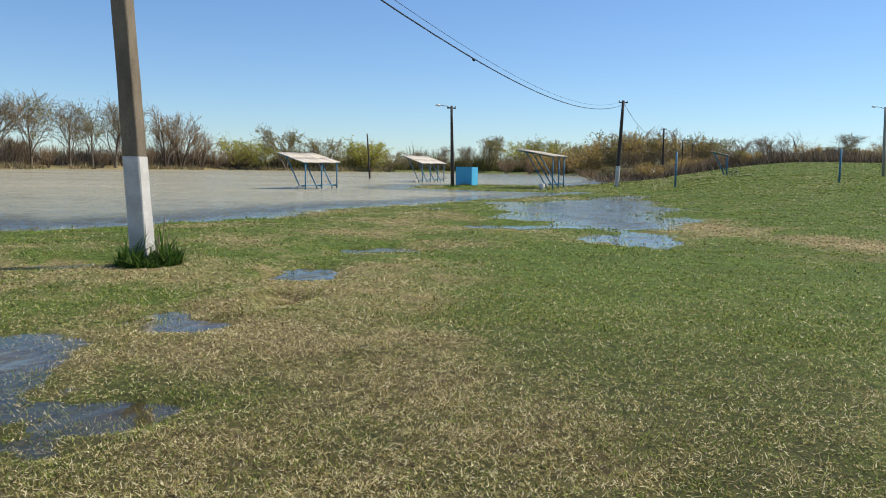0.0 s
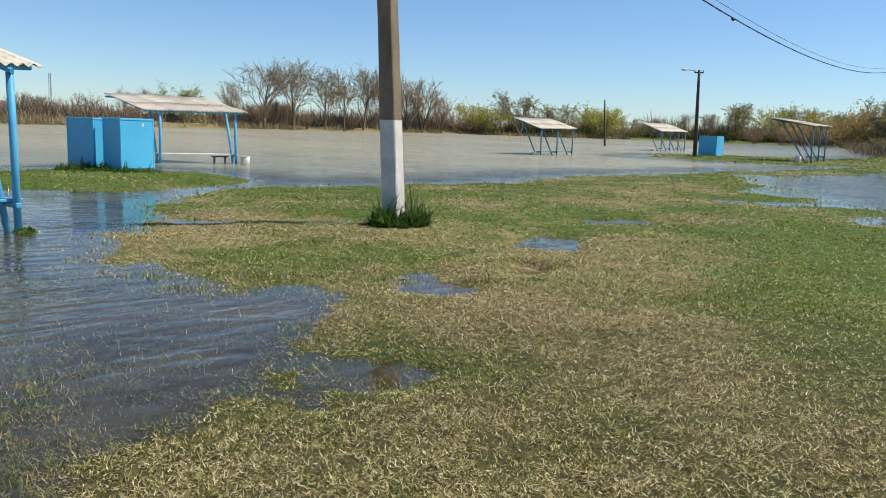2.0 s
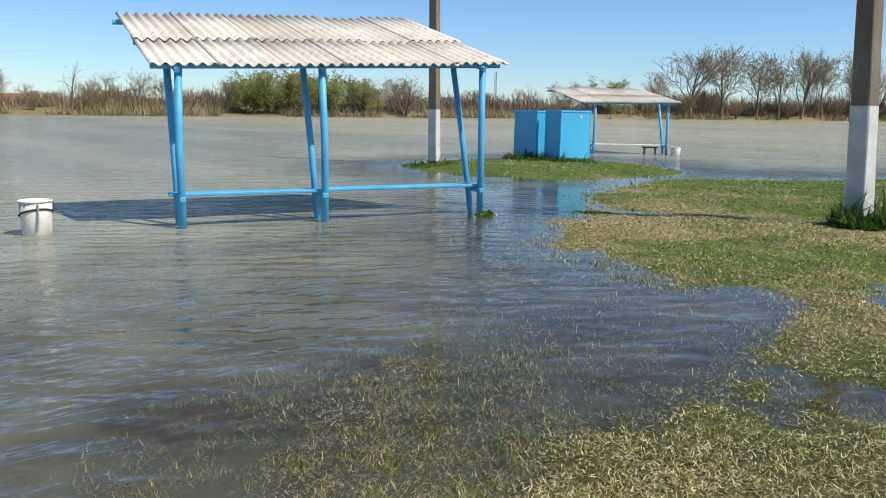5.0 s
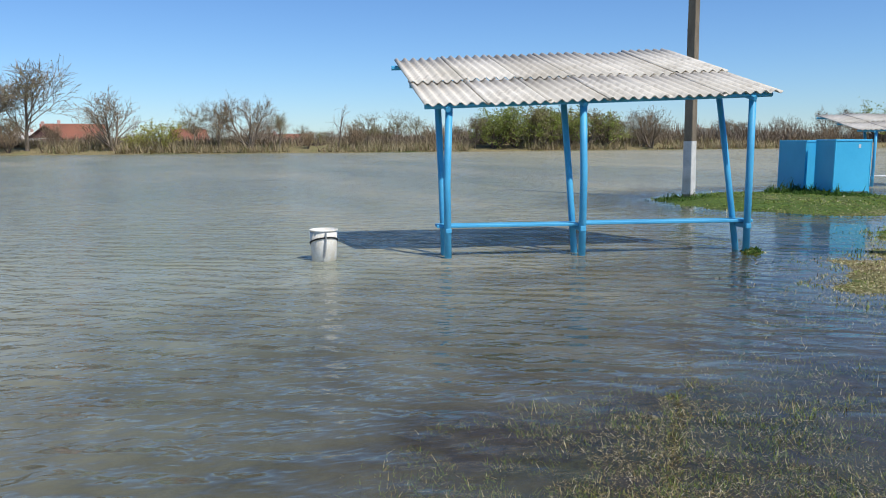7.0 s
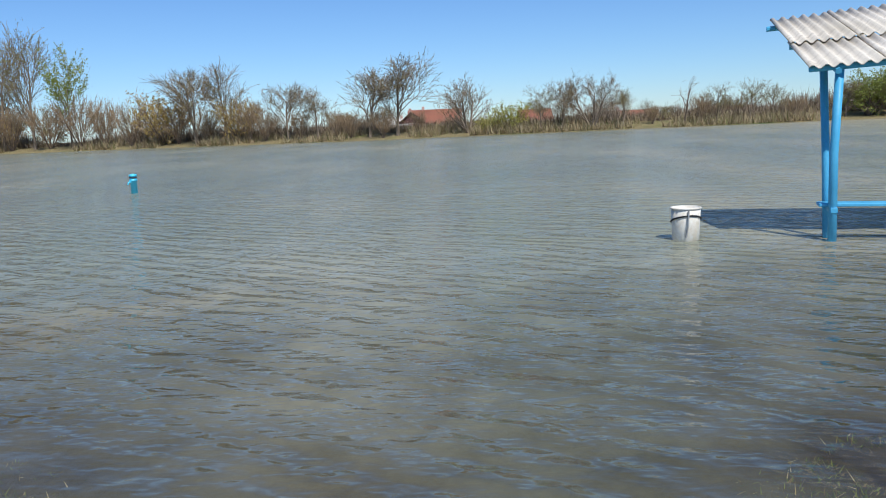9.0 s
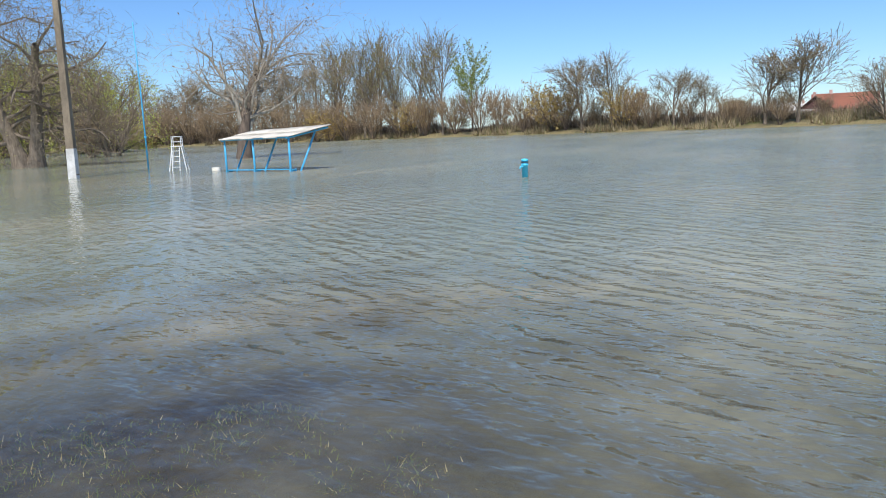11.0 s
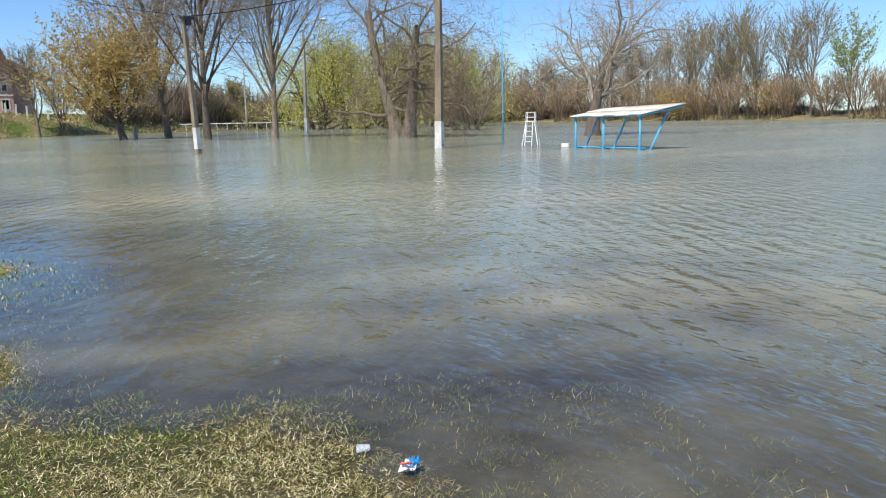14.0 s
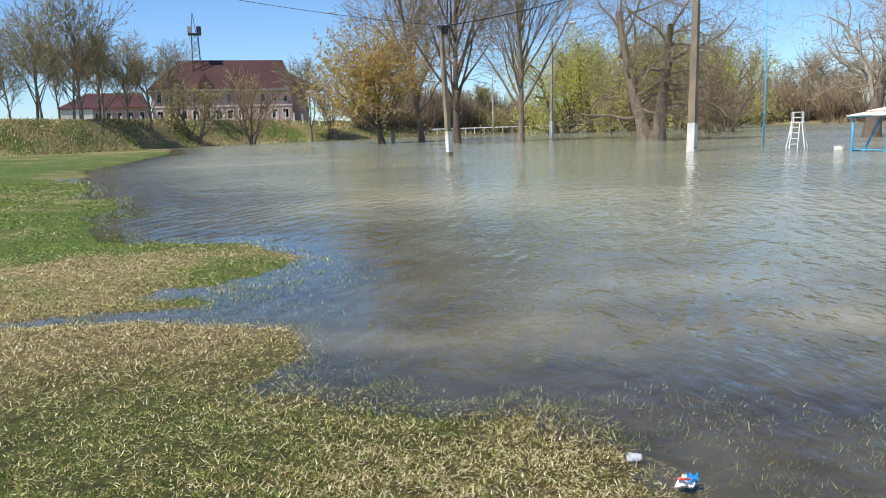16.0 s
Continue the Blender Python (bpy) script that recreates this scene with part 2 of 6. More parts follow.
def ground_material():
    n = Nodes("turf_and_mud")
    p = n.pos()
    g = n.add("ShaderNodeAttribute", attribute_name="green").outputs["Fac"]
    fine, mid, grain = n.noise(p, 14, 5, 0.7), n.noise(p, 2.2, 5, 0.6), n.noise(p, 90, 3, 0.7)
    big = n.noise(p, 0.12, 4, 0.6)
    straw = n.ramp(fine, (0.35, (0.07, 0.055, 0.025)), (0.5, (0.25, 0.20, 0.09)), (0.68, (0.48, 0.40, 0.20)))
    green = n.ramp(fine, (0.35, (0.022, 0.036, 0.006)), (0.5, (0.078, 0.128, 0.016)), (0.68, (0.17, 0.24, 0.04)))
    f = n.math("ADD", g, n.span(mid, 0.3, 0.7, -0.3, 0.3))
    f = n.math("ADD", f, n.span(big, 0.35, 0.65, -0.22, 0.22))
    f = n.span(f, 0.2, 0.8)
    turf = n.mix(f, straw, green)
    tufts = n.noise(p, 0.9, 5, 0.75)
    turf = n.mix(n.span(tufts, 0.42, 0.68, 0, 0.75), turf, n.mix(f, (0.20, 0.15, 0.07), (0.055, 0.075, 0.014)))
    turf = n.mix(n.span(grain, 0.5, 0.75, 0, 0.5), turf, (0.06, 0.05, 0.03))
    # under near blades: bare soil, its colour darkened for the shade between them
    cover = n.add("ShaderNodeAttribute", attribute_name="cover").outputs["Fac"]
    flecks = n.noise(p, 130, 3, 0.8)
    shaded_soil = n.ramp(n.math("ADD", n.math("MULTIPLY", fine, 0.35), n.math("MULTIPLY", flecks, 0.65)), (0.42, (0.014, 0.011, 0.004)), (0.55, (0.06, 0.05, 0.02)), (0.70, (0.27, 0.22, 0.095)))
    turf = n.mix(n.math("MULTIPLY", cover, 0.75), turf, shaded_soil)
    z = n.add("ShaderNodeSeparateXYZ", {0: n.add("ShaderNodeNewGeometry").outputs["Position"]}).outputs[2]
    wet = n.span(n.math("ADD", z, n.span(mid, 0.3, 0.7, -0.03, 0.03)), -0.05, 0.0, 1, 0)
    mud = n.ramp(fine, (0.35, (0.045, 0.032, 0.02)), (0.7, (0.10, 0.078, 0.045)))
    c = n.mix(n.math("MULTIPLY", wet, 0.9), turf, mud)
    return n.done(c, n.span(wet, 0, 1, 0.95, 0.6), n.bump(fine, 0.7, 0.05), 0, 0.25)


def water_material():
    """Silty water: the deeper it is, the less of the bottom shows."""
    n = Nodes("silty_water")
    p = n.pos()
    depth = n.add("ShaderNodeAttribute", attribute_name="depth").outputs["Fac"]
    swirl = n.noise(n.pos((0.35, 1, 1), 0.5), 0.16, 4, 0.55)
    silt = n.noise(p, 0.9, 4, 0.6)
    wind = n.add("ShaderNodeAttribute", attribute_name="wind").outputs["Fac"]
    plume = n.add("ShaderNodeAttribute", attribute_name="plume").outputs["Fac"]
    murk = n.ramp(swirl, (0.3, (0.2, 0.218, 0.158)), (0.5, (0.25, 0.256, 0.186)), (0.68, (0.34, 0.315, 0.218)))
    stirred = n.math("MULTIPLY", plume, n.span(silt, 0.3, 0.65, 0.6, 1.0))
    murk = n.mix(stirred, murk, (0.44, 0.378, 0.238))
    thick = n.span(n.math("ADD", depth, n.span(silt, 0.3, 0.7, -0.05, 0.05)), 0.01, 0.34, 0.02, 1.0)
    thick = n.math("MAXIMUM", thick, n.math("MULTIPLY", stirred, 0.75))
    calm = n.math("MULTIPLY", n.span(depth, 0.02, 0.16, 0.06, 1.0), wind)
    # wind ripples: two trains of short-crested waves, ragged by noise, and a fine chop
    def train(turn, length, across, detail, dist):
        return n.add("ShaderNodeTexNoise", {"Vector": n.along(turn, length, across), "Scale": 1.0, "Detail": detail, "Roughness": 0.45, "Distortion": dist}).outputs[0]
    def crests(turn, wavelength, ragged):
        k = wavelength / 0.314
        return n.add("ShaderNodeTexWave", {"Vector": n.along(turn, k * 1.6, k), "Scale": 1.0, "Distortion": ragged, "Detail": 2.0, "Detail Scale": 1.6, "Detail Roughness": 0.5}, wave_type="BANDS", bands_direction="Y", wave_profile="SIN").outputs["Fac"]
    sets = n.span(n.noise(p, 0.55, 2), 0.35, 0.65, 0.25, 1.0)
    w1, w2, w3 = n.math("MULTIPLY", crests(57, 0.33, 6.0), sets), train(50, 0.62, 0.33, 2.0, 0.5), train(82, 0.16, 0.08, 1.0, 0.3)
    h = n.math("ADD", n.math("MULTIPLY", w1, 0.24), n.math("ADD", n.math("MULTIPLY", w2, 0.75), n.math("MULTIPLY", w3, 0.22)))
    bump = n.add("ShaderNodeBump", {"Height": h, "Strength": calm, "Distance": 0.135}).outputs[0]
    body = n.add("ShaderNodeBsdfDiffuse", {"Color": murk, "Normal": bump})
    clear = n.add("ShaderNodeBsdfTransparent", {"Color": (0.80, 0.76, 0.64, 1)})
    under = n.add("ShaderNodeMixShader", {0: thick, 1: clear.outputs[0], 2: body.outputs[0]})
    gloss = n.add("ShaderNodeBsdfGlossy", {"Color": (1, 1, 1, 1), "Roughness": n.span(wind, 0.25, 1.0, 0.04, 0.10), "Normal": bump})
    fres = n.add("ShaderNodeFresnel", {"IOR": 1.333, "Normal": bump})
    shine = n.math("MULTIPLY", n.span(depth, 0.0, 0.25, 0.98, 0.78), n.span(plume, 0.0, 1.0, 1.0, 0.7))
    out = n.add("ShaderNodeMixShader", {0: n.math("MULTIPLY", fres.outputs[0], shine), 1: under.outputs[0], 2: gloss.outputs[0]})
    n.add("ShaderNodeOutputMaterial", {0: out.outputs[0]})
    return n.mat


M["ground"], M["water"] = ground_material(), water_material()


# ---- mesh tools ----
def mesh_of(name, verts, faces, mats, index=None, smooth=False):
    me = bpy.data.meshes.new(name)
    me.from_pydata(verts, [], faces)
    for m in mats if isinstance(mats, (list, tuple)) else [mats]:
        me.materials.append(m)
    if index is not None:
        me.polygons.foreach_set("material_index", index)
    if smooth:
        me.polygons.foreach_set("use_smooth", [True] * len(me.polygons))
    me.update()
    return me


def part(name, geo, material, parent, label="", smooth=False):
    """One mesh under a thing or a part."""
    ob = new(name, mesh_of(name, geo[0], geo[1], material, smooth=smooth))
    ob.parent = parent
    return tagged(ob, label) if label else ob


def thing(name, place, label, category, group="", rz=0.0):
    ob = new(name)
    ob.empty_display_size = 0.2
    ob.matrix_basis = pose(*place, 0, 0, rz)
    return tagged(ob, label, category, group)


def join(*geos):
    vs, fs = [], []
    for v, f in geos:
        k = len(vs)
        vs += v
        fs += [tuple(i + k for i in face) for face in f]
    return vs, fs


def moved(geo, m):
    return [tuple(m @ Vector(v)) for v in geo[0]], geo[1]


def box(a, b, bevel=0.0):
    """A box between two corners, its edges rounded off."""
    bm = bmesh.new()
    bmesh.ops.create_cube(bm, size=1)
    c = [(p + q) / 2 for p, q in zip(a, b)]
    s = [abs(q - p) for p, q in zip(a, b)]
    for v in bm.verts:
        v.co = Vector([ci + vi * si for ci, vi, si in zip(c, v.co, s)])
    if bevel:
        bmesh.ops.bevel(bm, geom=list(bm.edges), offset=min(bevel, min(s) * 0.45), segments=1, affect="EDGES", profile=0.7)
    bm.verts.ensure_lookup_table()
    out = [tuple(v.co) for v in bm.verts], [tuple(v.index for v in f.verts) for f in bm.faces]
    bm.free()
    return out


def tube(path, radii, sides=8, cap=True, squash=None):
    """A round bar along a line of points, with a radius at each."""
    pts = [Vector(p) for p in path]
    if not isinstance(radii, (list, tuple)):
        radii = [radii] * len(pts)
    vs, fs = [], []
    ref = None
    for i, p in enumerate(pts):
        d = (pts[min(i + 1, len(pts) - 1)] - pts[max(i - 1, 0)]).normalized()
        if ref is None:
            ref = Vector((1, 0, 0)) if abs(d.x) < 0.8 else Vector((0, 1, 0))
        u = (ref - d * ref.dot(d)).normalized()
        ref = u
        w = d.cross(u)
        for k in range(sides):
            a = 2 * math.pi * (k + 0.5) / sides
            vs.append(tuple(p + (u * math.cos(a) + w * math.sin(a)) * radii[i]))
    for i in range(len(pts) - 1):
        for k in range(sides):
            a, b = i * sides + k, i * sides + (k + 1) % sides
            fs.append((a, b, b + sides, a + sides))
    if cap:
        fs.append(tuple(range(sides - 1, -1, -1)))
        fs.append(tuple(range((len(pts) - 1) * sides, len(pts) * sides)))
    return vs, fs


def lathe(profile, sides=20):
    """A turned body from (radius, height) rows."""
    vs, fs = [], []
    for r, z in profile:
        for k in range(sides):
            a = 2 * math.pi * k / sides
            vs.append((r * math.cos(a), r * math.sin(a), z))
    for i in range(len(profile) - 1):
        for k in range(sides):
            a, b = i * sides + k, i * sides + (k + 1) % sides
            fs.append((a, b, b + sides, a + sides))
    return vs, fs


def sagging(a, b, sag, n=24):
    a, b = Vector(a), Vector(b)
    return [a.lerp(b, i / n) - Vector((0, 0, sag * 4 * (i / n) * (1 - i / n))) for i in range(n + 1)]


# ---- the lie of the land ----
SHORE_A = [(13.8, 64), (7.5, 50), (1.9, 40.5), (-2.2, 32.8), (-4.1, 28.6), (-6.2, 22.9), (-8.5, 19.2), (-10.3, 17.3), (-10.7, 15.4), (-10.2, 13.6), (-9.0, 11.6),
           (-7.9, 10.3), (-7.2, 9.6), (-6.7, 8.0), (-5.8, 6.8), (-5.0, 6.4), (-4.2, 6.6), (-3.8, 6.9), (-3.25, 6.6), (-3.1, 6.1), (-3.1, 5.6),
           (-2.9, 5.2), (-2.7, 4.2), (-2.5, 3.3), (-2.5, 2.3), (-2.5, 1.2), (-2.4, -1), (-2.6, -2.5), (-2.7, -3.5)]
SHORE_B = [(-2.65, -4.1), (-2.2, -4.7), (-1.4, -5.5), (-1.5, -6.2), (-1.3, -6.8), (-0.6, -7.5), (0.6, -8.3), (2.0, -9.0), (0.7, -8.95), (-0.3, -8.5), (-1.0, -8.3),
           (-1.2, -9.4), (-2.0, -10.4), (-1.7, -11.7), (0.1, -13.8), (0.3, -15.7), (-0.1, -19.4), (1.7, -25.5), (3.1, -32.8), (3.9, -44), (2.9, -56), (0.6, -84),
           (1, -125), (60, -180), (420, -180), (420, 420), (150, 420), (90, 320), (43, 165), (21.3, 102), (17, 80)]
CABIN_ISLE = [(-15.8, 13.0), (-14.5, 13.2), (-13.0, 13.5), (-11.6, 14.8), (-11.1, 16.9), (-12, 19), (-14.5, 20.6), (-17.6, 20.4), (-18.2, 17), (-17.2, 13.9)]
LAMP_ISLE = [(-3, 61), (0, 59), (2.7, 57.6), (6.7, 56), (13.8, 62), (25, 70), (40, 120), (43, 165), (21.3, 102), (12, 77), (3, 76), (-1.9, 72)]
DROWNED_TURF = [(-7.2, 8.6), (-6.4, 7.4), (-5.3, 5.4), (-4.7, 4.1), (-4.2, 3.1), (-3.9, 2.3), (-3.5, 1.7), (-2.4, 1.2), (-2.0, 5), (-3, 8), (-6, 9.5)]
# turf just under the water, its blades still showing: outline, depth
SHOALS = [(DROWNED_TURF, 0.028), ([(-1.9, -6.6), (-2.6, -5.4), (-4.0, -4.5), (-4.6, -3.7), (-4.3, -2.9), (-3.5, -2.0), (-2.4, -1.0), (-2.0, -4.0)], 0.066),
          ([(0.2, -14.6), (-1.9, -11.6), (-2.4, -9.2), (-1.2, -8.5), (0.5, -9.0), (0.8, -13)], 0.03), ([(-9.6, 12.6), (-8.2, 9.6), (-7.4, 8.0), (-6.0, 8.0), (-7.0, 11.5)], 0.03)]
POND = [(2.4, 26), (2.4, 33.7), (6.2, 43), (9.5, 50), (14.6, 55), (13.6, 44.6), (10.4, 31.8), (7.6, 24.5), (7.0, 21.1), (4.6, 18.0), (3.2, 20.3), (2.9, 22.7)]
# shallow puddles in the turf: centre, half sizes, depth
PUDDLES = [(-1.2, 14.7, 1.0, 0.8, 0.10), (-2.1, 11.4, 0.6, 1.3, 0.10), (-3.0, 8.1, 0.42, 0.75, 0.03), (-2.5, 7.5, 0.5, 0.35, 0.03), (-1.9, 8.7, 0.3, 0.35, 0.03), (-2.1, 4.7, 0.5, 0.3, 0.04),
           (-3.45, 6.15, 0.4, 0.45, 0.07), (0.9, 21.5, 1.4, 0.8, 0.05), (-0.3, 30.5, 1.2, 1.2, 0.06), (-0.8, -8.9, 0.4, 0.5, 0.05), (2.5, 37, 1.0, 2.5, 0.06), (-2.4, 4.2, 0.4, 0.3, 0.04)]
# narrow inlets: two ends, half width, depth
CHANNELS = [(2.6, -8.95, -0.2, -8.05, 0.30, 0.13), (-0.2, -8.05, -1.7, -7.75, 0.42, 0.16), (-8.3, 10.45, -5.4, 11.9, 0.34, 0.10)]
# the far shore: bearing in degrees to the left of +y, distance of the water's edge, rise of the bank's crest seen from the middle
FAR = np.array([(-70, 900, 0), (-40, 330, 0.1), (-20, 330, 0.1), (-11, 330, 0.1), (1.5, 310, 0.05), (8, 260, 0.05), (16, 250, 0.05), (22, 215, 0.05), (30, 180, 0.0), (38, 150, 0.0), (45, 133, 0.1),
                (57, 116, 0.1), (69, 106, 0.0), (83, 104, 0.0), (94, 106, 0.05), (100, 112, 0.05), (106, 123, 0.05), (113, 142, 0.05), (120, 165, 0.05)])
FAR2 = np.array([(124, 185, 0.05), (128, 205, 0.05), (135, 240, 0.05), (140, 270, 0.05), (150, 290, 0.15), (160, 215, 0.35), (168, 175, 0.75), (171, 170, 0.9), (175, 162, 1.1), (179, 143, 1.2), (183, 122, 1.35), (187, 108, 1.42), (192, 100, 1.5), (205, 95, 1.6), (230, 95, 1.5), (280, 900, 0)])
FAR = np.concatenate([FAR, FAR2])
EYE = (-0.6, -0.2)


def inside(poly, x, y):
    """Signed distance to a polygon, positive inside."""
    best = np.full(x.shape, 1e9)
    odd = np.zeros(x.shape, bool)
    for (ax, ay), (bx, by) in zip(poly, poly[1:] + poly[:1]):
        dx, dy = bx - ax, by - ay
        s = np.clip(((x - ax) * dx + (y - ay) * dy) / (dx * dx + dy * dy), 0, 1)
        best = np.minimum(best, np.hypot(x - ax - s * dx, y - ay - s * dy))
        if ay != by:
            odd ^= ((ay > y) != (by > y)) & (x < ax + (y - ay) / (by - ay) * (bx - ax))
    return np.where(odd, best, -best)


_grid = np.random.RandomState(7).rand(256, 256)


def value_noise(x, y, scale, octaves=3):
    """Smooth lattice noise around zero."""
    out, amp = np.zeros(x.shape), 1.0
    for o in range(octaves):
        u, v = x / scale + 17.3 * o + 500, y / scale + 5.1 * o + 500
        i, j = np.floor(u).astype(int), np.floor(v).astype(int)
        a, b = u - i, v - j
        a, b = a * a * (3 - 2 * a), b * b * (3 - 2 * b)
        g = lambda p, q: _grid[p % 256, q % 256]
        out += amp * ((g(i, j) * (1 - a) + g(i + 1, j) * a) * (1 - b) + (g(i, j + 1) * (1 - a) + g(i + 1, j + 1) * a) * b - 0.5)
        scale, amp = scale / 2.1, amp * 0.5
    return out


def step(a, b, v):
    s = np.clip((v - a) / (b - a), 0, 1)
    return s * s * (3 - 2 * s)


def bearing(x, y):
    b = np.degrees(np.arctan2(-(x - EYE[0]), y - EYE[1]))
    return np.where(b < -75, b + 360, b)


def height(x, y):
    x, y = np.asarray(x, float), np.asarray(y, float)
    r, b = np.hypot(x - EYE[0], y - EYE[1]), bearing(x, y)
    rag = 0.05 * value_noise(x, y, 1.1, 4) + 0.05 * value_noise(x, y, 5.0, 2)
    far_rag = step(30, 80, r) * 0.25 * value_noise(x, y, 14.0, 3)

    def rise(sd, cap, slope=0.045):
        return np.where(sd > 0, np.minimum(sd * slope, cap), np.maximum(sd * slope * 1.4, -0.7))

    main = inside(SHORE_A + SHORE_B, x, y)
    z = rise(main, 0.11)
    z = np.maximum(z, rise(inside(CABIN_ISLE, x, y), 0.12, 0.07))
    z = np.maximum(z, rise(inside(LAMP_ISLE, x, y), 0.14, 0.04))
    for poly, deep in SHOALS:
        z = np.maximum(z, np.minimum(inside(poly, x, y) * 0.05, 0.0) - deep)
    z = np.maximum(z, 0.05 - 0.4 * np.hypot(x + 8.85, y - 8.45))
    pond = inside(POND, x, y) + 2.2 * value_noise(x, y, 2.6, 3)
    for ax, ay, bx, by, wide, deep in CHANNELS:
        dx, dy = bx - ax, by - ay
        s = np.clip(((x - ax) * dx + (y - ay) * dy) / (dx * dx + dy * dy), 0, 1)
        d = np.hypot(x - ax - s * dx, y - ay - s * dy) + 0.5 * value_noise(x, y, 0.7, 2)
        z = np.minimum(z, np.maximum((d - wide) * 0.16, -deep))
    z = np.minimum(z, np.where(pond > -3, np.maximum(-pond * 0.035, -0.09), 1))
    for px, py, rx, ry, d in PUDDLES:
        w = np.exp(-np.maximum(((x - px) / rx) ** 2 + ((y - py) / ry) ** 2 + 1.5 * value_noise(x + px, y, 0.5, 3), 0) ** 1.5)
        z = z * (1 - w) - d * 0.8 * w
    z = z + rag
    # the meadow that climbs to the right of the first view
    east = step(-11.5, -25, b) * step(-72, -55, b) + step(240, 262, b)
    z = z + east * np.clip((r - 36) * 0.026, 0, 2.0) * step(0, 8, main)
    z = z + east * 1.25 * step(94, 122, r)
    # far banks and the dyke
    foot = np.interp(b, FAR[:, 0], FAR[:, 1])
    lift = np.interp(b, FAR[:, 0], FAR[:, 2])
    crest = 1.6 + np.tan(np.radians(lift)) * (foot + 14)
    bank = (r - foot) / 14.0
    dyke = np.where(bank < 0, np.maximum(bank * 1.2, -0.7), crest * step(0.0, 1.0, bank) - 0.35 * step(1.2, 2.2, bank) + 0.05)
    use = (r > foot - 12) & ((east < 0.5) | (r > 250))
    flat = np.where(lift < 0.3, np.minimum(dyke, 0.9), dyke)
    z = np.where(use, np.maximum(flat + far_rag * step(0.2, 1, bank), np.where(main > 0, z, -0.7)), z)
    return z


def greenness(x, y):
    r, b = np.hypot(x - EYE[0], y - EYE[1]), bearing(x, y)
    g = 0.50 + 0.80 * value_noise(x, y, 2.2, 4) + 0.45 * value_noise(x, y, 9.0, 2) + 0.35 * value_noise(x, y, 0.45, 2)
    g = g + 0.30 * step(-4, -20, b) * step(4, 14, r) * (b < 0) + 0.24 * step(8, 18, r)

    def spot(cx, cy, rx, ry):
        return np.exp(-((x - cx) / rx) ** 2 - ((y - cy) / ry) ** 2)

    g = g + 0.6 * spot(2.3, 10.0, 1.9, 3.6) + 0.40 * spot(1.2, 6.6, 1.0, 1.6) + 0.30 * spot(3.6, 7.5, 2.2, 2.6) - 0.3 * spot(0.2, 6.0, 0.8, 1.6)
    g = g - 0.75 * spot(7.5, 21.5, 2.2, 4.0) - 0.8 * spot(8.8, 17.5, 1.8, 3.2) - 0.4 * spot(5.2, 14.5, 1.6, 1.2)
    g = g - 0.75 * spot(-0.7, -6.9, 1.1, 0.5) + 0.2 * spot(-1.9, -4.6, 1.3, 1.0)
    g = g + 0.12 * step(12, 22, r) * (b > 150) * (r < 70) - 0.3 * (b > 150) * (r > 95)
    g = g - 0.6 * (b > 12) * (b < 150) * (r > 95)
    return np.clip(g, 0.03, 0.95)


def polar(radii, n_az):
    az = np.linspace(0, 2 * np.pi, n_az, endpoint=False)
    rr, aa = np.meshgrid(radii, az, indexing="ij")
    x, y = EYE[0] - rr * np.sin(aa), EYE[1] + rr * np.cos(aa)
    i, j = np.meshgrid(np.arange(len(radii) - 1), np.arange(n_az), indexing="ij")
    k = (j + 1) % n_az
    quads = np.stack([i * n_az + j, i * n_az + k, (i + 1) * n_az + k, (i + 1) * n_az + j], -1).reshape(-1, 4)
    return x.ravel(), y.ravel(), quads[:, ::-1]


def fast_mesh(name, co, faces, mat, **attributes):
    me = bpy.data.meshes.new(name)
    n, size = len(faces), faces.shape[1]
    me.vertices.add(len(co))
    me.vertices.foreach_set("co", np.ascontiguousarray(co, dtype=np.float32).ravel())
    me.loops.add(n * size)
    me.loops.foreach_set("vertex_index", np.ascontiguousarray(faces, dtype=np.int32).ravel())
    me.polygons.add(n)
    me.polygons.foreach_set("loop_start", np.arange(0, n * size, size, dtype=np.int32))
    for key, vals in attributes.items():
        me.attributes.new(key, "FLOAT", "POINT").data.foreach_set("value", np.ascontiguousarray(vals, dtype=np.float32))
    me.materials.append(mat)
    me.update(calc_edges=True)
    return me


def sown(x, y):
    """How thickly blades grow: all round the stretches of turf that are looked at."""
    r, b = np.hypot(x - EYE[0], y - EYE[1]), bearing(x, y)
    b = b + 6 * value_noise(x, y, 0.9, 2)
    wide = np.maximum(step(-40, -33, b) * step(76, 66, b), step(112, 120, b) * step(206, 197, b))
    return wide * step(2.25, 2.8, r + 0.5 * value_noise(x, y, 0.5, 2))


radii = np.concatenate([[0.05, 0.6, 1.2, 1.8], np.geomspace(2.3, 420, 260), np.geomspace(450, 3200, 14)])
gx, gy, quads = polar(radii, 576)
gz = height(gx, gy)
# cover marks where near blades grow and the shade-darkened soil colour applies
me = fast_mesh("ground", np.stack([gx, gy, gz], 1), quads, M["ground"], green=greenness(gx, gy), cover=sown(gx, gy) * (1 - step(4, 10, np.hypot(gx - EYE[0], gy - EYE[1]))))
me.polygons.foreach_set("use_smooth", [True] * len(me.polygons))
tagged(new("ground", me), "rough spring turf, straw and green, partly under water", "ground", kind="structure")


